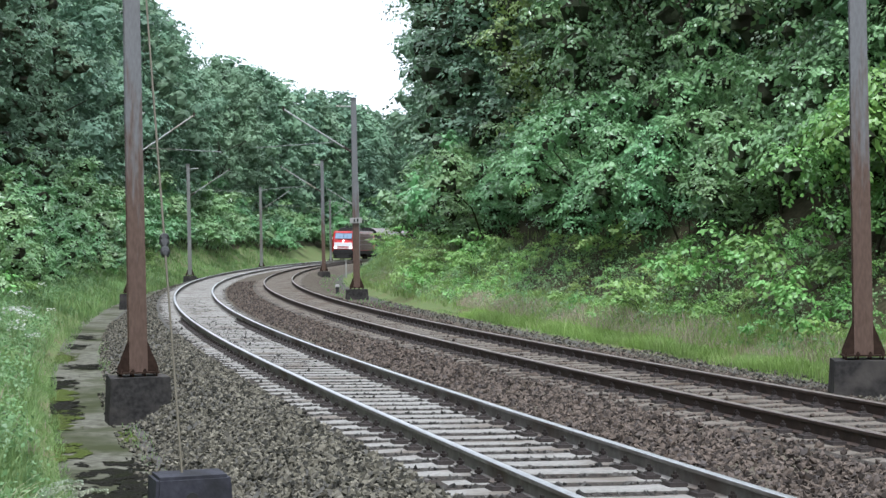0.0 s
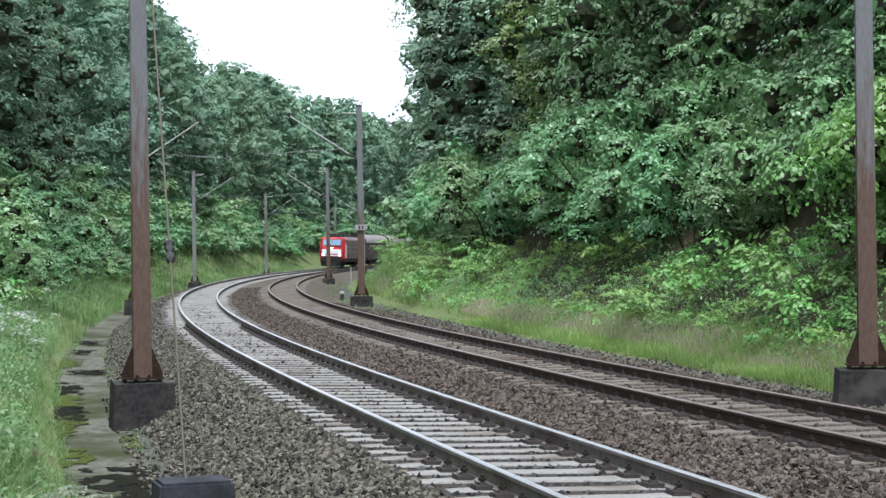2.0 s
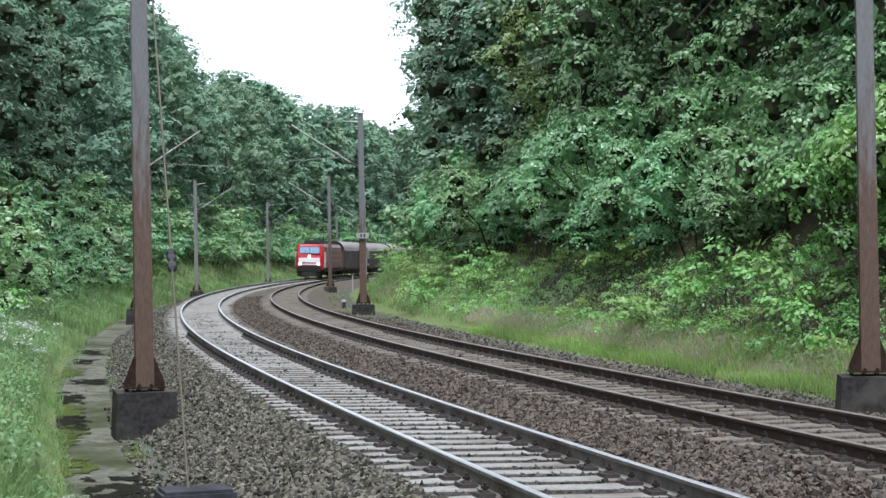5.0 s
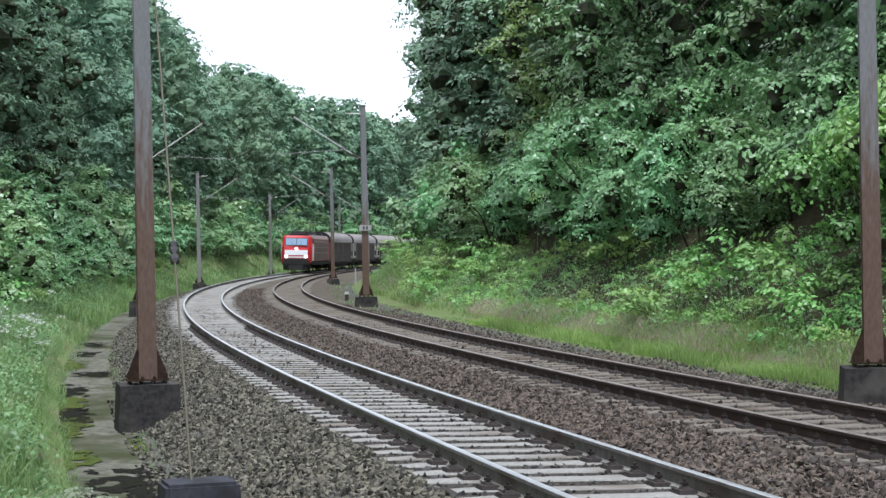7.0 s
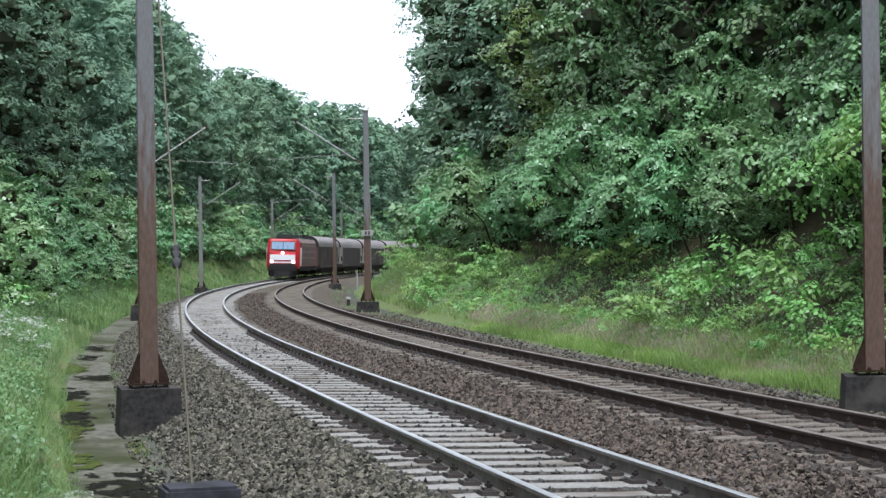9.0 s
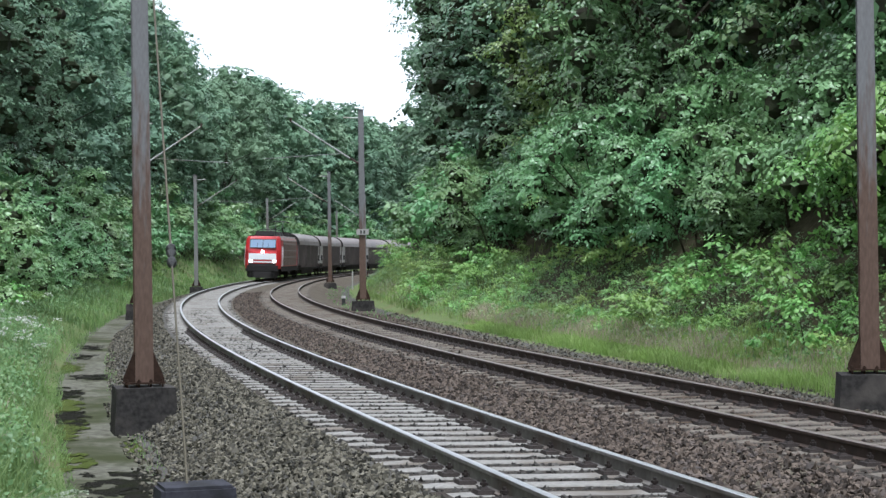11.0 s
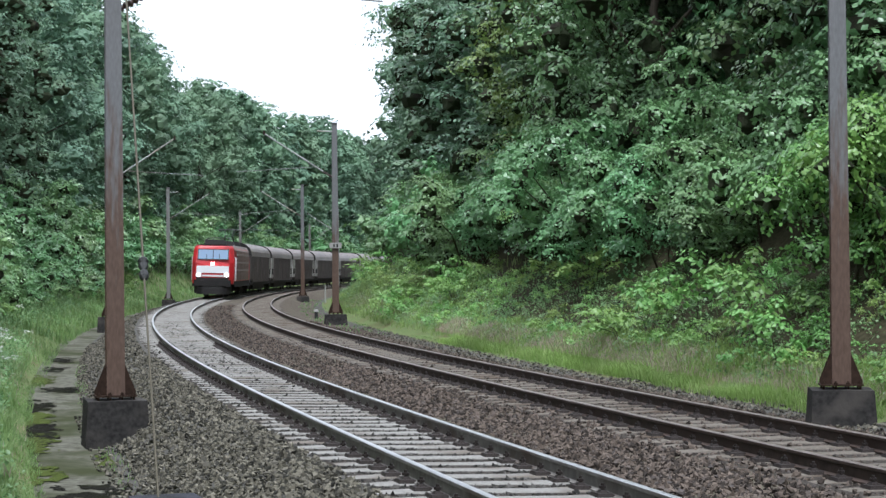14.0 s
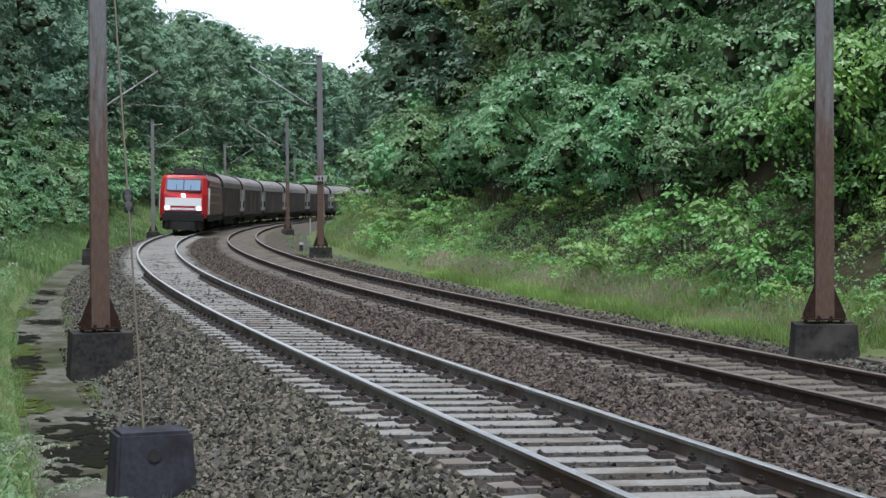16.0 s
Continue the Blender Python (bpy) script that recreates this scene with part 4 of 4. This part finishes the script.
def foliage_of(name, lobes, count, leaf, mat, rng, per, length, quads, flat=0.8, inner=1.0, hearts=True):
    """Twigs with leaves along both sides, growing out of the skin of rounded lobes (x, y, z, radius), and large shaded leaves inside them."""
    lobes = np.asarray(lobes)
    area = lobes[:, 3] ** 2
    k = count // per
    pick = rng.choice(len(lobes), k, p=area / area.sum())
    d = rng.normal(size=(k, 3)) + np.array([0, 0, 0.3])
    d[:, 2] = np.where(rng.uniform(0, 1, k) < 0.75, np.abs(d[:, 2]), d[:, 2])
    d /= np.linalg.norm(d, axis=1, keepdims=True)
    rad = lobes[pick, 3] * rng.uniform(0.68, 1.04, k)
    base = lobes[pick, :3] + d * rad[:, None] * np.array([1, 1, flat])
    way = d + rng.normal(0, 0.35, (k, 3)) + np.array([0, 0, -0.12])
    way /= np.linalg.norm(way, axis=1, keepdims=True)
    side = np.cross(way, np.array([0, 0, 1.0]) + rng.normal(0, 0.2, (k, 3)))
    side /= np.linalg.norm(side, axis=1, keepdims=True) + 1e-9
    step = np.linspace(-0.5, 0.5, per)
    hand = np.where(np.arange(per) % 2, 1.0, -1.0)
    reach = length * rng.uniform(0.6, 1.35, k)[:, None, None]
    off = way[:, None] * step[None, :, None] * reach + side[:, None] * (hand * (0.34 - 0.25 * step))[None, :, None] * reach * 0.75
    off[:, :, 2] -= 0.45 * (step[None] + 0.5) ** 2 * reach[:, :, 0]
    c = (base[:, None] + off + rng.normal(0, 0.04, (k, per, 3)) * length).reshape(-1, 3)
    axis = (way[:, None] * 0.7 + side[:, None] * hand[None, :, None]).reshape(-1, 3)
    nrm = np.repeat(d * 0.75, per, 0) + np.array([0, 0, 0.55]) + rng.normal(0, 0.24, (k * per, 3))
    size = np.full(len(c), leaf)
    # a second, shaded layer inside each lobe
    deep = np.minimum(0.7, leaf * 1.7)
    m = np.clip((inner * 1.9 * area / deep ** 2).astype(int), 5, 60)
    who = np.repeat(np.arange(len(lobes)), m)
    e = rng.normal(size=(len(who), 3))
    e /= np.linalg.norm(e, axis=1, keepdims=True)
    ci = lobes[who, :3] + e * (lobes[who, 3] * rng.uniform(0.45, 0.68, len(who)))[:, None] * np.array([1, 1, flat])
    c = np.concatenate([c, ci])
    nrm = np.concatenate([nrm, e + rng.normal(0, 0.3, e.shape)])
    axis = np.concatenate([axis, rng.normal(size=e.shape)])
    size = np.concatenate([size, np.full(len(ci), deep)])
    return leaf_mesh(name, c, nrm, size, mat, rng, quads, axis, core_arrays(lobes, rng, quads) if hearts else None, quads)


def crown_lobes(rng, z0, z1, radius, n, lobe):
    """Lobes over an uneven crown: widest at a third of its height, with boughs that stand out."""
    out = []
    for i in range(n):
        u = (i + rng.uniform(0, 1)) / n
        z = z0 + (z1 - z0) * u
        w = radius * (math.sin(math.pi * (0.18 + 0.8 * u)) ** 0.7) * rng.uniform(0.55, 1.08)
        a = i * 2.399 + rng.uniform(-0.5, 0.5)
        out.append((w * math.cos(a), w * math.sin(a), z, lobe * rng.uniform(0.65, 1.3)))
    for i in range(n // 3):
        u = rng.uniform(0.1, 0.9)
        out.append((rng.normal(0, radius * 0.32), rng.normal(0, radius * 0.32), z0 + (z1 - z0) * u, lobe * 1.2))
    return out


def build_tree(name, label, height, z0, radius, lobes, lobe, leaves, leaf, mat, seed, quads, per=10, spread=0.28):
    rng = np.random.default_rng(seed)
    tree = empty(name, Matrix.Identity(4), label, "tree")
    bm = bmesh.new()
    pts = [(0, 0, -0.6)] + [(rng.normal(0, 0.15), rng.normal(0, 0.15), height * 0.88 * k / 6) for k in range(7)]
    tube(bm, pts, [0.42] + [0.34 * (1 - k / 7.2) for k in range(7)], 9)
    part("trunk", bm, BARK, tree, smooth=True)
    ls = crown_lobes(rng, z0, height, radius, lobes, lobe)
    for x, y, z, r in ls[:: max(1, len(ls) // 7)]:
        h = max(0.8, z - 1.5 - 0.35 * math.hypot(x, y))
        bm = bmesh.new()
        tube(bm, [(0, 0, min(h, height * 0.85)), (x * 0.5, y * 0.5, (h + z) / 2 + 0.2), (x, y, z)], [0.11, 0.07, 0.025], 5)
        part("limb", bm, BARK, tree)
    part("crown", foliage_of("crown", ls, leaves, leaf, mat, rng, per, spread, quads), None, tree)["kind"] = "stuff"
    return tree


def build_shrub(name, label, category, height, radius, lobes, lobe, leaves, leaf, mat, seed, per=8, spread=0.16, quads=True, low=0.25):
    rng = np.random.default_rng(seed)
    shrub = empty(name, Matrix.Identity(4), label, category)
    ls = []
    for i in range(lobes):
        a, w, u = i * 2.399, radius * math.sqrt(rng.uniform(0.02, 1)), rng.uniform(0, 1)
        top = height * (1 - 0.55 * (w / radius) ** 2)
        ls.append((w * math.cos(a), w * math.sin(a), top * (low + (0.95 - low) * u), lobe * rng.uniform(0.6, 1.3)))
    for x, y, z, r in ls[:: max(1, len(ls) // 4)]:
        bm = bmesh.new()
        tube(bm, [(x * 0.15, y * 0.15, -0.4), (x * 0.5, y * 0.5, z * 0.6), (x, y, z)], [0.01 * height, 0.006 * height, 0.0025 * height], 5)
        part("stem", bm, BARK, shrub)
    part("foliage", foliage_of("foliage", ls, leaves, leaf, mat, rng, per, spread, quads, 0.8, 1.0 if height > 2 else 0.3, height > 2), None, shrub)["kind"] = "stuff"
    return shrub


def plant(thing, s, o, turn, scale, sink=0.1, group=""):
    p = ground_at(s, o, sink)
    if group:
        thing["group"] = group
    return pose(*p, 0, 0, turn) @ Matrix.Diagonal((scale[0], scale[0], scale[1], 1))


def spread_kind(kinds, places, seed, group):
    """The first of each kind takes the first place that falls to it; the rest are copies."""
    rng = np.random.default_rng(seed)
    used = set()
    for i, (s, o, k) in enumerate(places):
        which = kinds[int(rng.integers(len(kinds)))] if i >= len(kinds) else kinds[i]
        k = k * rng.uniform(0.9, 1.1)
        w = k * rng.uniform(0.9, 1.12)
        m = plant(which, s, o, rng.uniform(0, 360), (w, k * rng.uniform(0.92, 1.08)), 0.15, group)
        if which.name in used:
            copy_thing(which, m)
        else:
            used.add(which.name)
            which.matrix_basis = m


rng = np.random.default_rng(11)
BEECH = "broad green deciduous tree on the cutting bank"
WOOD, EDGE, BANK = "trees of the wood along the cutting", "trees on the bank beside the far track", "shrubs on the banks of the cutting"
near_trees = [build_tree("broadleaf_tree", BEECH, 10.5, 1.3, 3.7, 36, 1.25, 13000, 0.155, LEAF_RIGHT, 20 + i, True, 9, 0.5) for i in range(3)]
spread_kind(near_trees, [(s, 15.6 + 0.8 * math.sin(s), 1.0) for s in (24, 28.8, 43.2, 48, 52.8)] + [(s, 18.4, 1.25) for s in np.arange(30, 66, 9.0)] + [(63, 16.2, 1.0)], 1, EDGE)
light_tree = build_tree("broadleaf_tree", "yellow-green deciduous tree on the cutting bank", 11.5, 1.5, 3.6, 36, 1.25, 15000, 0.15, LEAF_LIGHT, 27, True, 9, 0.5)
light_tree.matrix_basis = plant(light_tree, 56.5, 15.4, 40, (1.0, 1.0), 0.15, EDGE)
edge_trees = [build_tree("broadleaf_tree", BEECH, 19, 1.2, 4.7, 52, 1.5, 13000, 0.2, LEAF_EDGE, 30 + i, True, 9, 0.65) for i in range(2)]
spread_kind(edge_trees, [(s, 17.0 + 0.4 * math.sin(s), 0.98) for s in np.arange(66, 112, 6.6)], 6, EDGE)
bank_trees = [build_tree("broadleaf_tree", "tall green deciduous tree in the wood", 19, 1.5, 4.6, 48, 1.6, 10500, 0.21, LEAF_HAZY, 34 + i, True, 9, 0.65) for i in range(2)]
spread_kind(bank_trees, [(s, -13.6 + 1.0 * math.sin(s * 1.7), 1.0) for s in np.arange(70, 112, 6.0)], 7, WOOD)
mid_trees = [build_tree("broadleaf_tree", "tall green deciduous tree in the wood", 20, 1.5, 4.8, 50, 1.7, 7200, 0.3, LEAF_HAZY, 40 + i, False, 8, 0.8) for i in range(3)]
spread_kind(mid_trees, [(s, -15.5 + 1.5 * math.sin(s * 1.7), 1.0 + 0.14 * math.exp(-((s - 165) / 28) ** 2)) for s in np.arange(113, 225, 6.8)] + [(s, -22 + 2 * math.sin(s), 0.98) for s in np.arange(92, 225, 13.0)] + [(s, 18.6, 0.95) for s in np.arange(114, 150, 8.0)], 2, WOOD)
far_trees = [build_tree("broadleaf_tree", "distant green deciduous tree in the wood", 20, 0.8, 5.0, 56, 1.8, 3100, 0.52, LEAF_HAZY, 50 + i, False, 7, 1.0) for i in range(2)]
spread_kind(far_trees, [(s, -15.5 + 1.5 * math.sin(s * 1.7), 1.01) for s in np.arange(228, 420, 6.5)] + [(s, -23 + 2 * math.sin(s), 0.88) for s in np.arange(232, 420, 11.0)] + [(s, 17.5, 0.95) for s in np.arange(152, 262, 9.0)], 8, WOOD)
# Rows beside and behind the camera are unseen, added to block low sky light.
blocking_trees = [build_tree("broadleaf_tree", "tall coarse tree backing the wood and blocking light", 19, 1.0, 5.0, 34, 2.0, 1500, 0.65, LEAF_HAZY, 70 + i, False, 6, 1.1) for i in range(2)]
spread_kind(blocking_trees, [(s, 20.5 + math.sin(s), 0.95) for s in np.arange(20, 118, 6.4)] + [(s, -17.5 + math.sin(s), 0.85) for s in np.arange(-62, 68, 8.0)] + [(s, 19.5 + math.sin(s), 0.8) for s in np.arange(-62, 20, 8.0)], 9, WOOD)

shrubs = [build_shrub("shrub", "leafy green shrub at the wood's edge", "shrub", 5.0, 2.3, 20, 0.75, 6300, 0.125, LEAF_SHRUB, 60 + i, 9, 0.42, True, 0.15) for i in range(3)]
spread_kind(shrubs, [(s, 12.3 + 0.6 * math.sin(s * 2.3), rng.uniform(0.82, 1.12)) for s in np.arange(20, 66, 2.5)] + [(s, 14.0 + 0.6 * math.sin(s), 0.98) for s in np.arange(22, 62, 4.2)], 3, BANK)
light_shrubs = [build_shrub("shrub", "light yellow-green shrub at the wood's edge", "shrub", 4.6, 2.0, 18, 0.7, 6600, 0.1, LEAF_LIGHT, 68, 9, 0.42, True, 0.16)]
spread_kind(light_shrubs, [(20.2, 11.2, 0.9), (18.4, 11.6, 1.1), (47.0, 12.4, 0.8)], 14, BANK)
verge_shrubs = [build_shrub("shrub", "leafy green shrub at the wood's edge", "shrub", 4.6, 2.2, 16, 0.85, 2900, 0.165, LEAF_SHRUB, 64 + i, 9, 0.5, True, 0.2) for i in range(3)]
spread_kind(verge_shrubs, [(s, -7.5 + 0.5 * math.sin(s * 2.1), rng.uniform(0.6, 0.9)) for s in np.arange(46, 108, 3.0)] + [(s, -9.8 + 0.7 * math.sin(s * 1.3), 1.2) for s in np.arange(60, 108, 3.6)] + [(s, -12.0 + math.sin(s * 1.3), 1.5) for s in np.arange(72, 112, 5.0)], 13, BANK)
far_shrubs = [build_shrub("shrub", "leafy green shrub at the wood's edge", "shrub", 4.2, 2.3, 15, 0.85, 1600, 0.23, LEAF_SHRUB, 80 + i, 7, 0.6, False) for i in range(3)]
spread_kind(far_shrubs, [(s, 13.6 + 0.5 * math.sin(s * 2.3), rng.uniform(0.8, 1.2)) for s in np.arange(68, 150, 3.3)] + [(s, -9.5 + math.sin(s * 1.9), rng.uniform(0.7, 1.2)) for s in np.arange(108, 300, 3.6)] + [(s, -12.2 + math.sin(s * 1.3), 1.5) for s in np.arange(112, 400, 7.5)], 4, "shrubs along the cutting")
low = [build_shrub("bramble", "low light green bramble clump on the bank", "bramble", 1.15, 0.95, 14, 0.28, 700, 0.082, LEAF_LOW, 100 + i, 6, 0.24, True, 0.15) for i in range(4)]
spread_kind(low, [(s + rng.uniform(-0.6, 0.6), o + rng.uniform(-0.3, 0.3), rng.uniform(0.5, 1.25)) for o in (9.4, 10.3, 11.2) for s in np.arange(14, 62, 1.7)] + [(s, 11.2 + 0.5 * math.sin(s * 3), 1.2) for s in np.arange(62, 150, 3.0)] + [(s, -7.0 + 0.5 * math.sin(s * 3), rng.uniform(0.7, 1.2)) for s in np.arange(26, 130, 2.6)], 5, "brambles on the banks")


def build_grass(name, bands, height, width, mat, label, seed, lean=0.25, lift=0.0):
    """Blades of (s0, s1, o0, o1, count), each a bent strip."""
    rng = np.random.default_rng(seed)
    V, n_all = [], 0
    for s0, s1, o0, o1, n in bands:
        s, o = rng.uniform(s0, s1, n), rng.uniform(o0, o1, n)
        keep = np.sin(s * 1.3 + o * 2) + np.sin(s * 0.37 - o) + rng.uniform(-1.5, 1.5, n) > -1.2
        s, o = s[keep], o[keep]
        p = ground_at(s, o, 0.03 - lift)
        n = len(s)
        h = height * rng.uniform(0.5, 1.15, n) * (0.8 + 0.25 * np.sin(s * 0.8 + o))
        a = rng.uniform(0, 2 * math.pi, n)
        d = np.stack([np.cos(a), np.sin(a), 0 * a], -1)
        side = np.stack([-np.sin(a + 0.6), np.cos(a + 0.6), 0 * a], -1) * width * rng.uniform(0.6, 1.4, n)[:, None]
        b = lean * h * rng.uniform(0.3, 1.6, n)
        up = np.array([0, 0, 1.0])
        mid = p + up * (h * 0.6)[:, None] + d * (b * 0.35)[:, None]
        tip = p + up * h[:, None] + d * b[:, None]
        V.append(np.stack([p - side, p + side, mid + side * 0.8, tip, mid - side * 0.8], 1))
        n_all += n
    V = np.concatenate(V).reshape(-1, 3)
    base = np.arange(n_all)[:, None] * 5
    f = np.concatenate([base + np.array([0, 1, 2]), base + np.array([0, 2, 4]), base + np.array([4, 2, 3])]).reshape(-1, 3)
    return tagged(new(name, mesh_from(name, V, f, [mat])), label, "grass", kind="stuff")


build_grass("grass", [(5, 13, 8.4, 9.4, 5000), (13, 22, 7.75, 9.4, 8000), (22, 44, 7.95, 9.6, 17000), (44, 110, 8.5, 11.0, 11000)], 0.4, 0.006, DRY_GRASS, "pale yellow-green summer grass below the bank", 43, 0.55)
build_grass("grass", [(9, 14, -6.4, -4.38, 10000), (-1, 9, -6.4, -4.5, 5200), (14, 40, -7.0, -4.32, 23000), (40, 130, -8.0, -3.9, 14000)], 0.46, 0.007, GRASS, "tall green summer grass on the verges", 31, 0.5)
build_grass("grass", [(55, 215, -10.5, -3.8, 16000)], 0.5, 0.03, GRASS, "tall green grass along the far cutting", 36)
build_grass("short_grass", [(3, 30, -4.45, -4.0, 6000), (30, 90, -4.3, -3.8, 4000), (4, 40, -3.1, -2.85, 700), (15, 50, 7.9, 8.3, 2500)], 0.13, 0.006, GRASS, "short grass creeping over the path's edge", 38, 0.6)
build_grass("arching_grass", [(-1.5, 5.5, -5.8, -4.4, 700)], 0.5, 0.006, SEED, "pale arching grass sprigs beside the path", 39, 0.9)
build_grass("grass", [(44, 130, 8.4, 11.8, 8000)], 0.36, 0.016, GRASS, "fresh green grass on the inner side of the bend", 41)
build_grass("sparse_grass", [(52, 130, 6.3, 8.0, 900)], 0.16, 0.02, GRASS, "sparse grass tufts in the far ballast", 40, 0.5)
build_grass("seeding_grass", [(13, 22, 7.9, 8.9, 1900), (22, 46, 8.25, 9.0, 6000), (46, 90, 8.5, 9.6, 1800), (8, 45, -6.4, -4.15, 900)], 0.2, 0.0032, PINK_SEED, "pinkish seed heads of the tall grass", 32, 0.7, 0.3)


def build_umbels():
    rng = np.random.default_rng(33)
    proto = None
    for i in range(17):
        s, o = rng.uniform(22, 50), rng.uniform(-5.8, -4.45)
        if proto is None:
            proto = empty("cow_parsley", Matrix.Identity(4), "white flowering cow parsley in the tall grass", "wildflower", "wildflowers in the verge")
            bm = bmesh.new()
            tube(bm, [(0, 0, -0.1), (0.02, 0, 0.5), (0.0, 0.03, 0.95)], [0.008, 0.006, 0.004], 5)
            part("stalk", bm, GRASS, proto)
            c = np.concatenate([np.array([math.cos(k * 1.05) * 0.15 * (k > 0), math.sin(k * 1.05) * 0.15 * (k > 0), 0.92 + 0.05 * math.sin(k * 2.3)]) + rng.normal(0, 1, (12, 3)) * np.array([0.025, 0.025, 0.012]) for k in range(7)])
            part("umbel", leaf_mesh("umbel", c, np.tile([0, 0, 1.0], (len(c), 1)) + rng.normal(0, 0.3, (len(c), 3)), 0.042, FLOWER, rng), None, proto, "white flower head")["kind"] = "stuff"
            proto.matrix_basis = plant(proto, s, o, 0, (1, 0.9), 0.0)
        else:
            copy_thing(proto, plant(proto, s, o, rng.uniform(0, 360), (rng.uniform(0.8, 1.2), rng.uniform(0.65, 1.35)), 0.0, "wildflowers in the verge"))


build_umbels()


def build_plumes():
    """Grasses that arch over the path's edge with feathery drooping heads."""
    rng = np.random.default_rng(61)
    ts = np.linspace(0, 1, 9)
    arc = np.stack([0.62 * ts ** 1.7, 0.03 * np.sin(3 * ts), 1.0 * ts - 0.42 * ts ** 3], -1)
    proto = empty("plume_grass", Matrix.Identity(4), "pale arching grass with a feathery drooping head", "grass", "plumed grasses beside the path")
    bm = bmesh.new()
    tube(bm, [tuple(p) for p in arc], [0.0045 - 0.0035 * t for t in ts], 5)
    part("stem", bm, PLUME, proto)
    n = 130
    u = rng.uniform(0.55, 1.0, n)
    c = np.stack([np.interp(u, ts, arc[:, k]) for k in range(3)], -1)
    hang = rng.uniform(0.01, 0.075, n) * (1.25 - u)  / 0.7
    way = np.stack([0.7 + 0 * u, rng.normal(0, 0.6, n), -0.5 + rng.normal(0, 0.35, n)], -1)
    c = c + way * hang[:, None]
    part("plume", leaf_mesh("plume", c, rng.normal(0, 0.5, (n, 3)) + np.array([0, -0.4, 0.8]), 0.026, PLUME, rng, True, way), None, proto)["kind"] = "stuff"
    for k in range(2):
        bm = bmesh.new()
        loft(bm, [[(0.3 * t * (1 + k * 0.4), (0.2 - 0.4 * k) * t + w, 0.5 * t - 0.2 * t * t) for w in (-0.006 * (1 - t) - 0.0008, 0.006 * (1 - t) + 0.0008)] for t in (0, 0.35, 0.7, 1.0)], False, False)
        part("blade", bm, GRASS, proto)
    spots = ((3.2, -4.5, 0.95), (3.6, -4.35, 0.8), (2.9, -4.2, 0.85), (3.4, -4.05, 0.72), (2.6, -4.3, 0.8), (2.7, -3.95, 0.72), (3.1, -3.75, 0.62), (2.8, -3.6, 0.6), (3.9, -4.6, 0.9), (4.4, -4.5, 0.85), (2.3, -4.1, 0.8), (2.4, -3.7, 0.66), (3.3, -4.7, 1.0), (4.0, -4.3, 0.6))
    for i, (s, o, k) in enumerate(spots):
        m = pose(*ground_at(s, o, 0.02), 0, 0, rng.uniform(-35, 45)) @ Matrix.Diagonal((k, k, k, 1))
        if i:
            copy_thing(proto, m)
        else:
            proto.matrix_basis = m


build_plumes()


def build_herbs():
    """Broad-leaved weeds among the grass, too many to count."""
    rng = np.random.default_rng(35)
    C, N = [], []
    for s0, s1, o0, o1, n, top in ((7.5, 45, -6.6, -4.5, 27000, 0.62), (30, 90, -8.4, -5.4, 15000, 1.1), (45, 120, -7.8, -4.4, 10000, 0.7), (10, 60, 8.6, 11.1, 20000, 0.6), (110, 210, -9.5, -4.4, 7000, 0.8), (0, 8, -6.2, -4.3, 6000, 0.35), (55, 135, 8.6, 11.8, 9000, 0.7), (12, 45, 11.2, 13.2, 5000, 0.4)):
        m = n // 12
        s, o = rng.uniform(s0, s1, m), rng.uniform(o0, o1, m)
        p = ground_at(s, o)
        h = top * rng.uniform(0.2, 1.1, m) * (0.75 + 0.45 * np.sin(s * 1.9 + 3 * o) * np.sin(s * 0.7 - 2 * o))
        c = np.repeat(p, 12, 0) + rng.normal(0, 0.09, (m * 12, 3)) * np.array([1, 1, 0.4])
        c[:, 2] += np.repeat(h, 12) * rng.uniform(0.2, 1.0, m * 12)
        C.append(c)
        N.append(rng.normal(0, 0.5, (m * 12, 3)) + np.array([0, -0.3, 0.8]))
    tagged(new("weeds", leaf_mesh("weeds", np.concatenate(C), np.concatenate(N), 0.068, WEED, rng)), "broad-leaved green weeds among the grass", "weeds", kind="stuff")


build_herbs()


# ---------------------------------------------------------------- what moves
SPEED, START = 7.05, 214.6


def ride(s_mid, wheelbase):
    """The pose of a vehicle whose middle is at s_mid, both bogies on the track."""
    a, b = at(s_mid - wheelbase / 2, 0.0), at(s_mid + wheelbase / 2, 0.0)
    d = a - b
    yaw = math.degrees(math.atan2(-d[0], d[1]))
    m = (a + b) / 2
    return pose(m[0], m[1], 0.0, 0, -math.degrees(CANT[0] / 1.507), yaw)


def motions():
    times = [0.5 * i for i in range(33)]
    walk(loco, [(t, ride(START - SPEED * t + 9.4, 10.4)) for t in times])
    for i, w in enumerate(wagons):
        walk(w, [(t, ride(START - SPEED * t + 19.4 + 10.3 + 20.8 * i, 14.4)) for t in times])


motions()
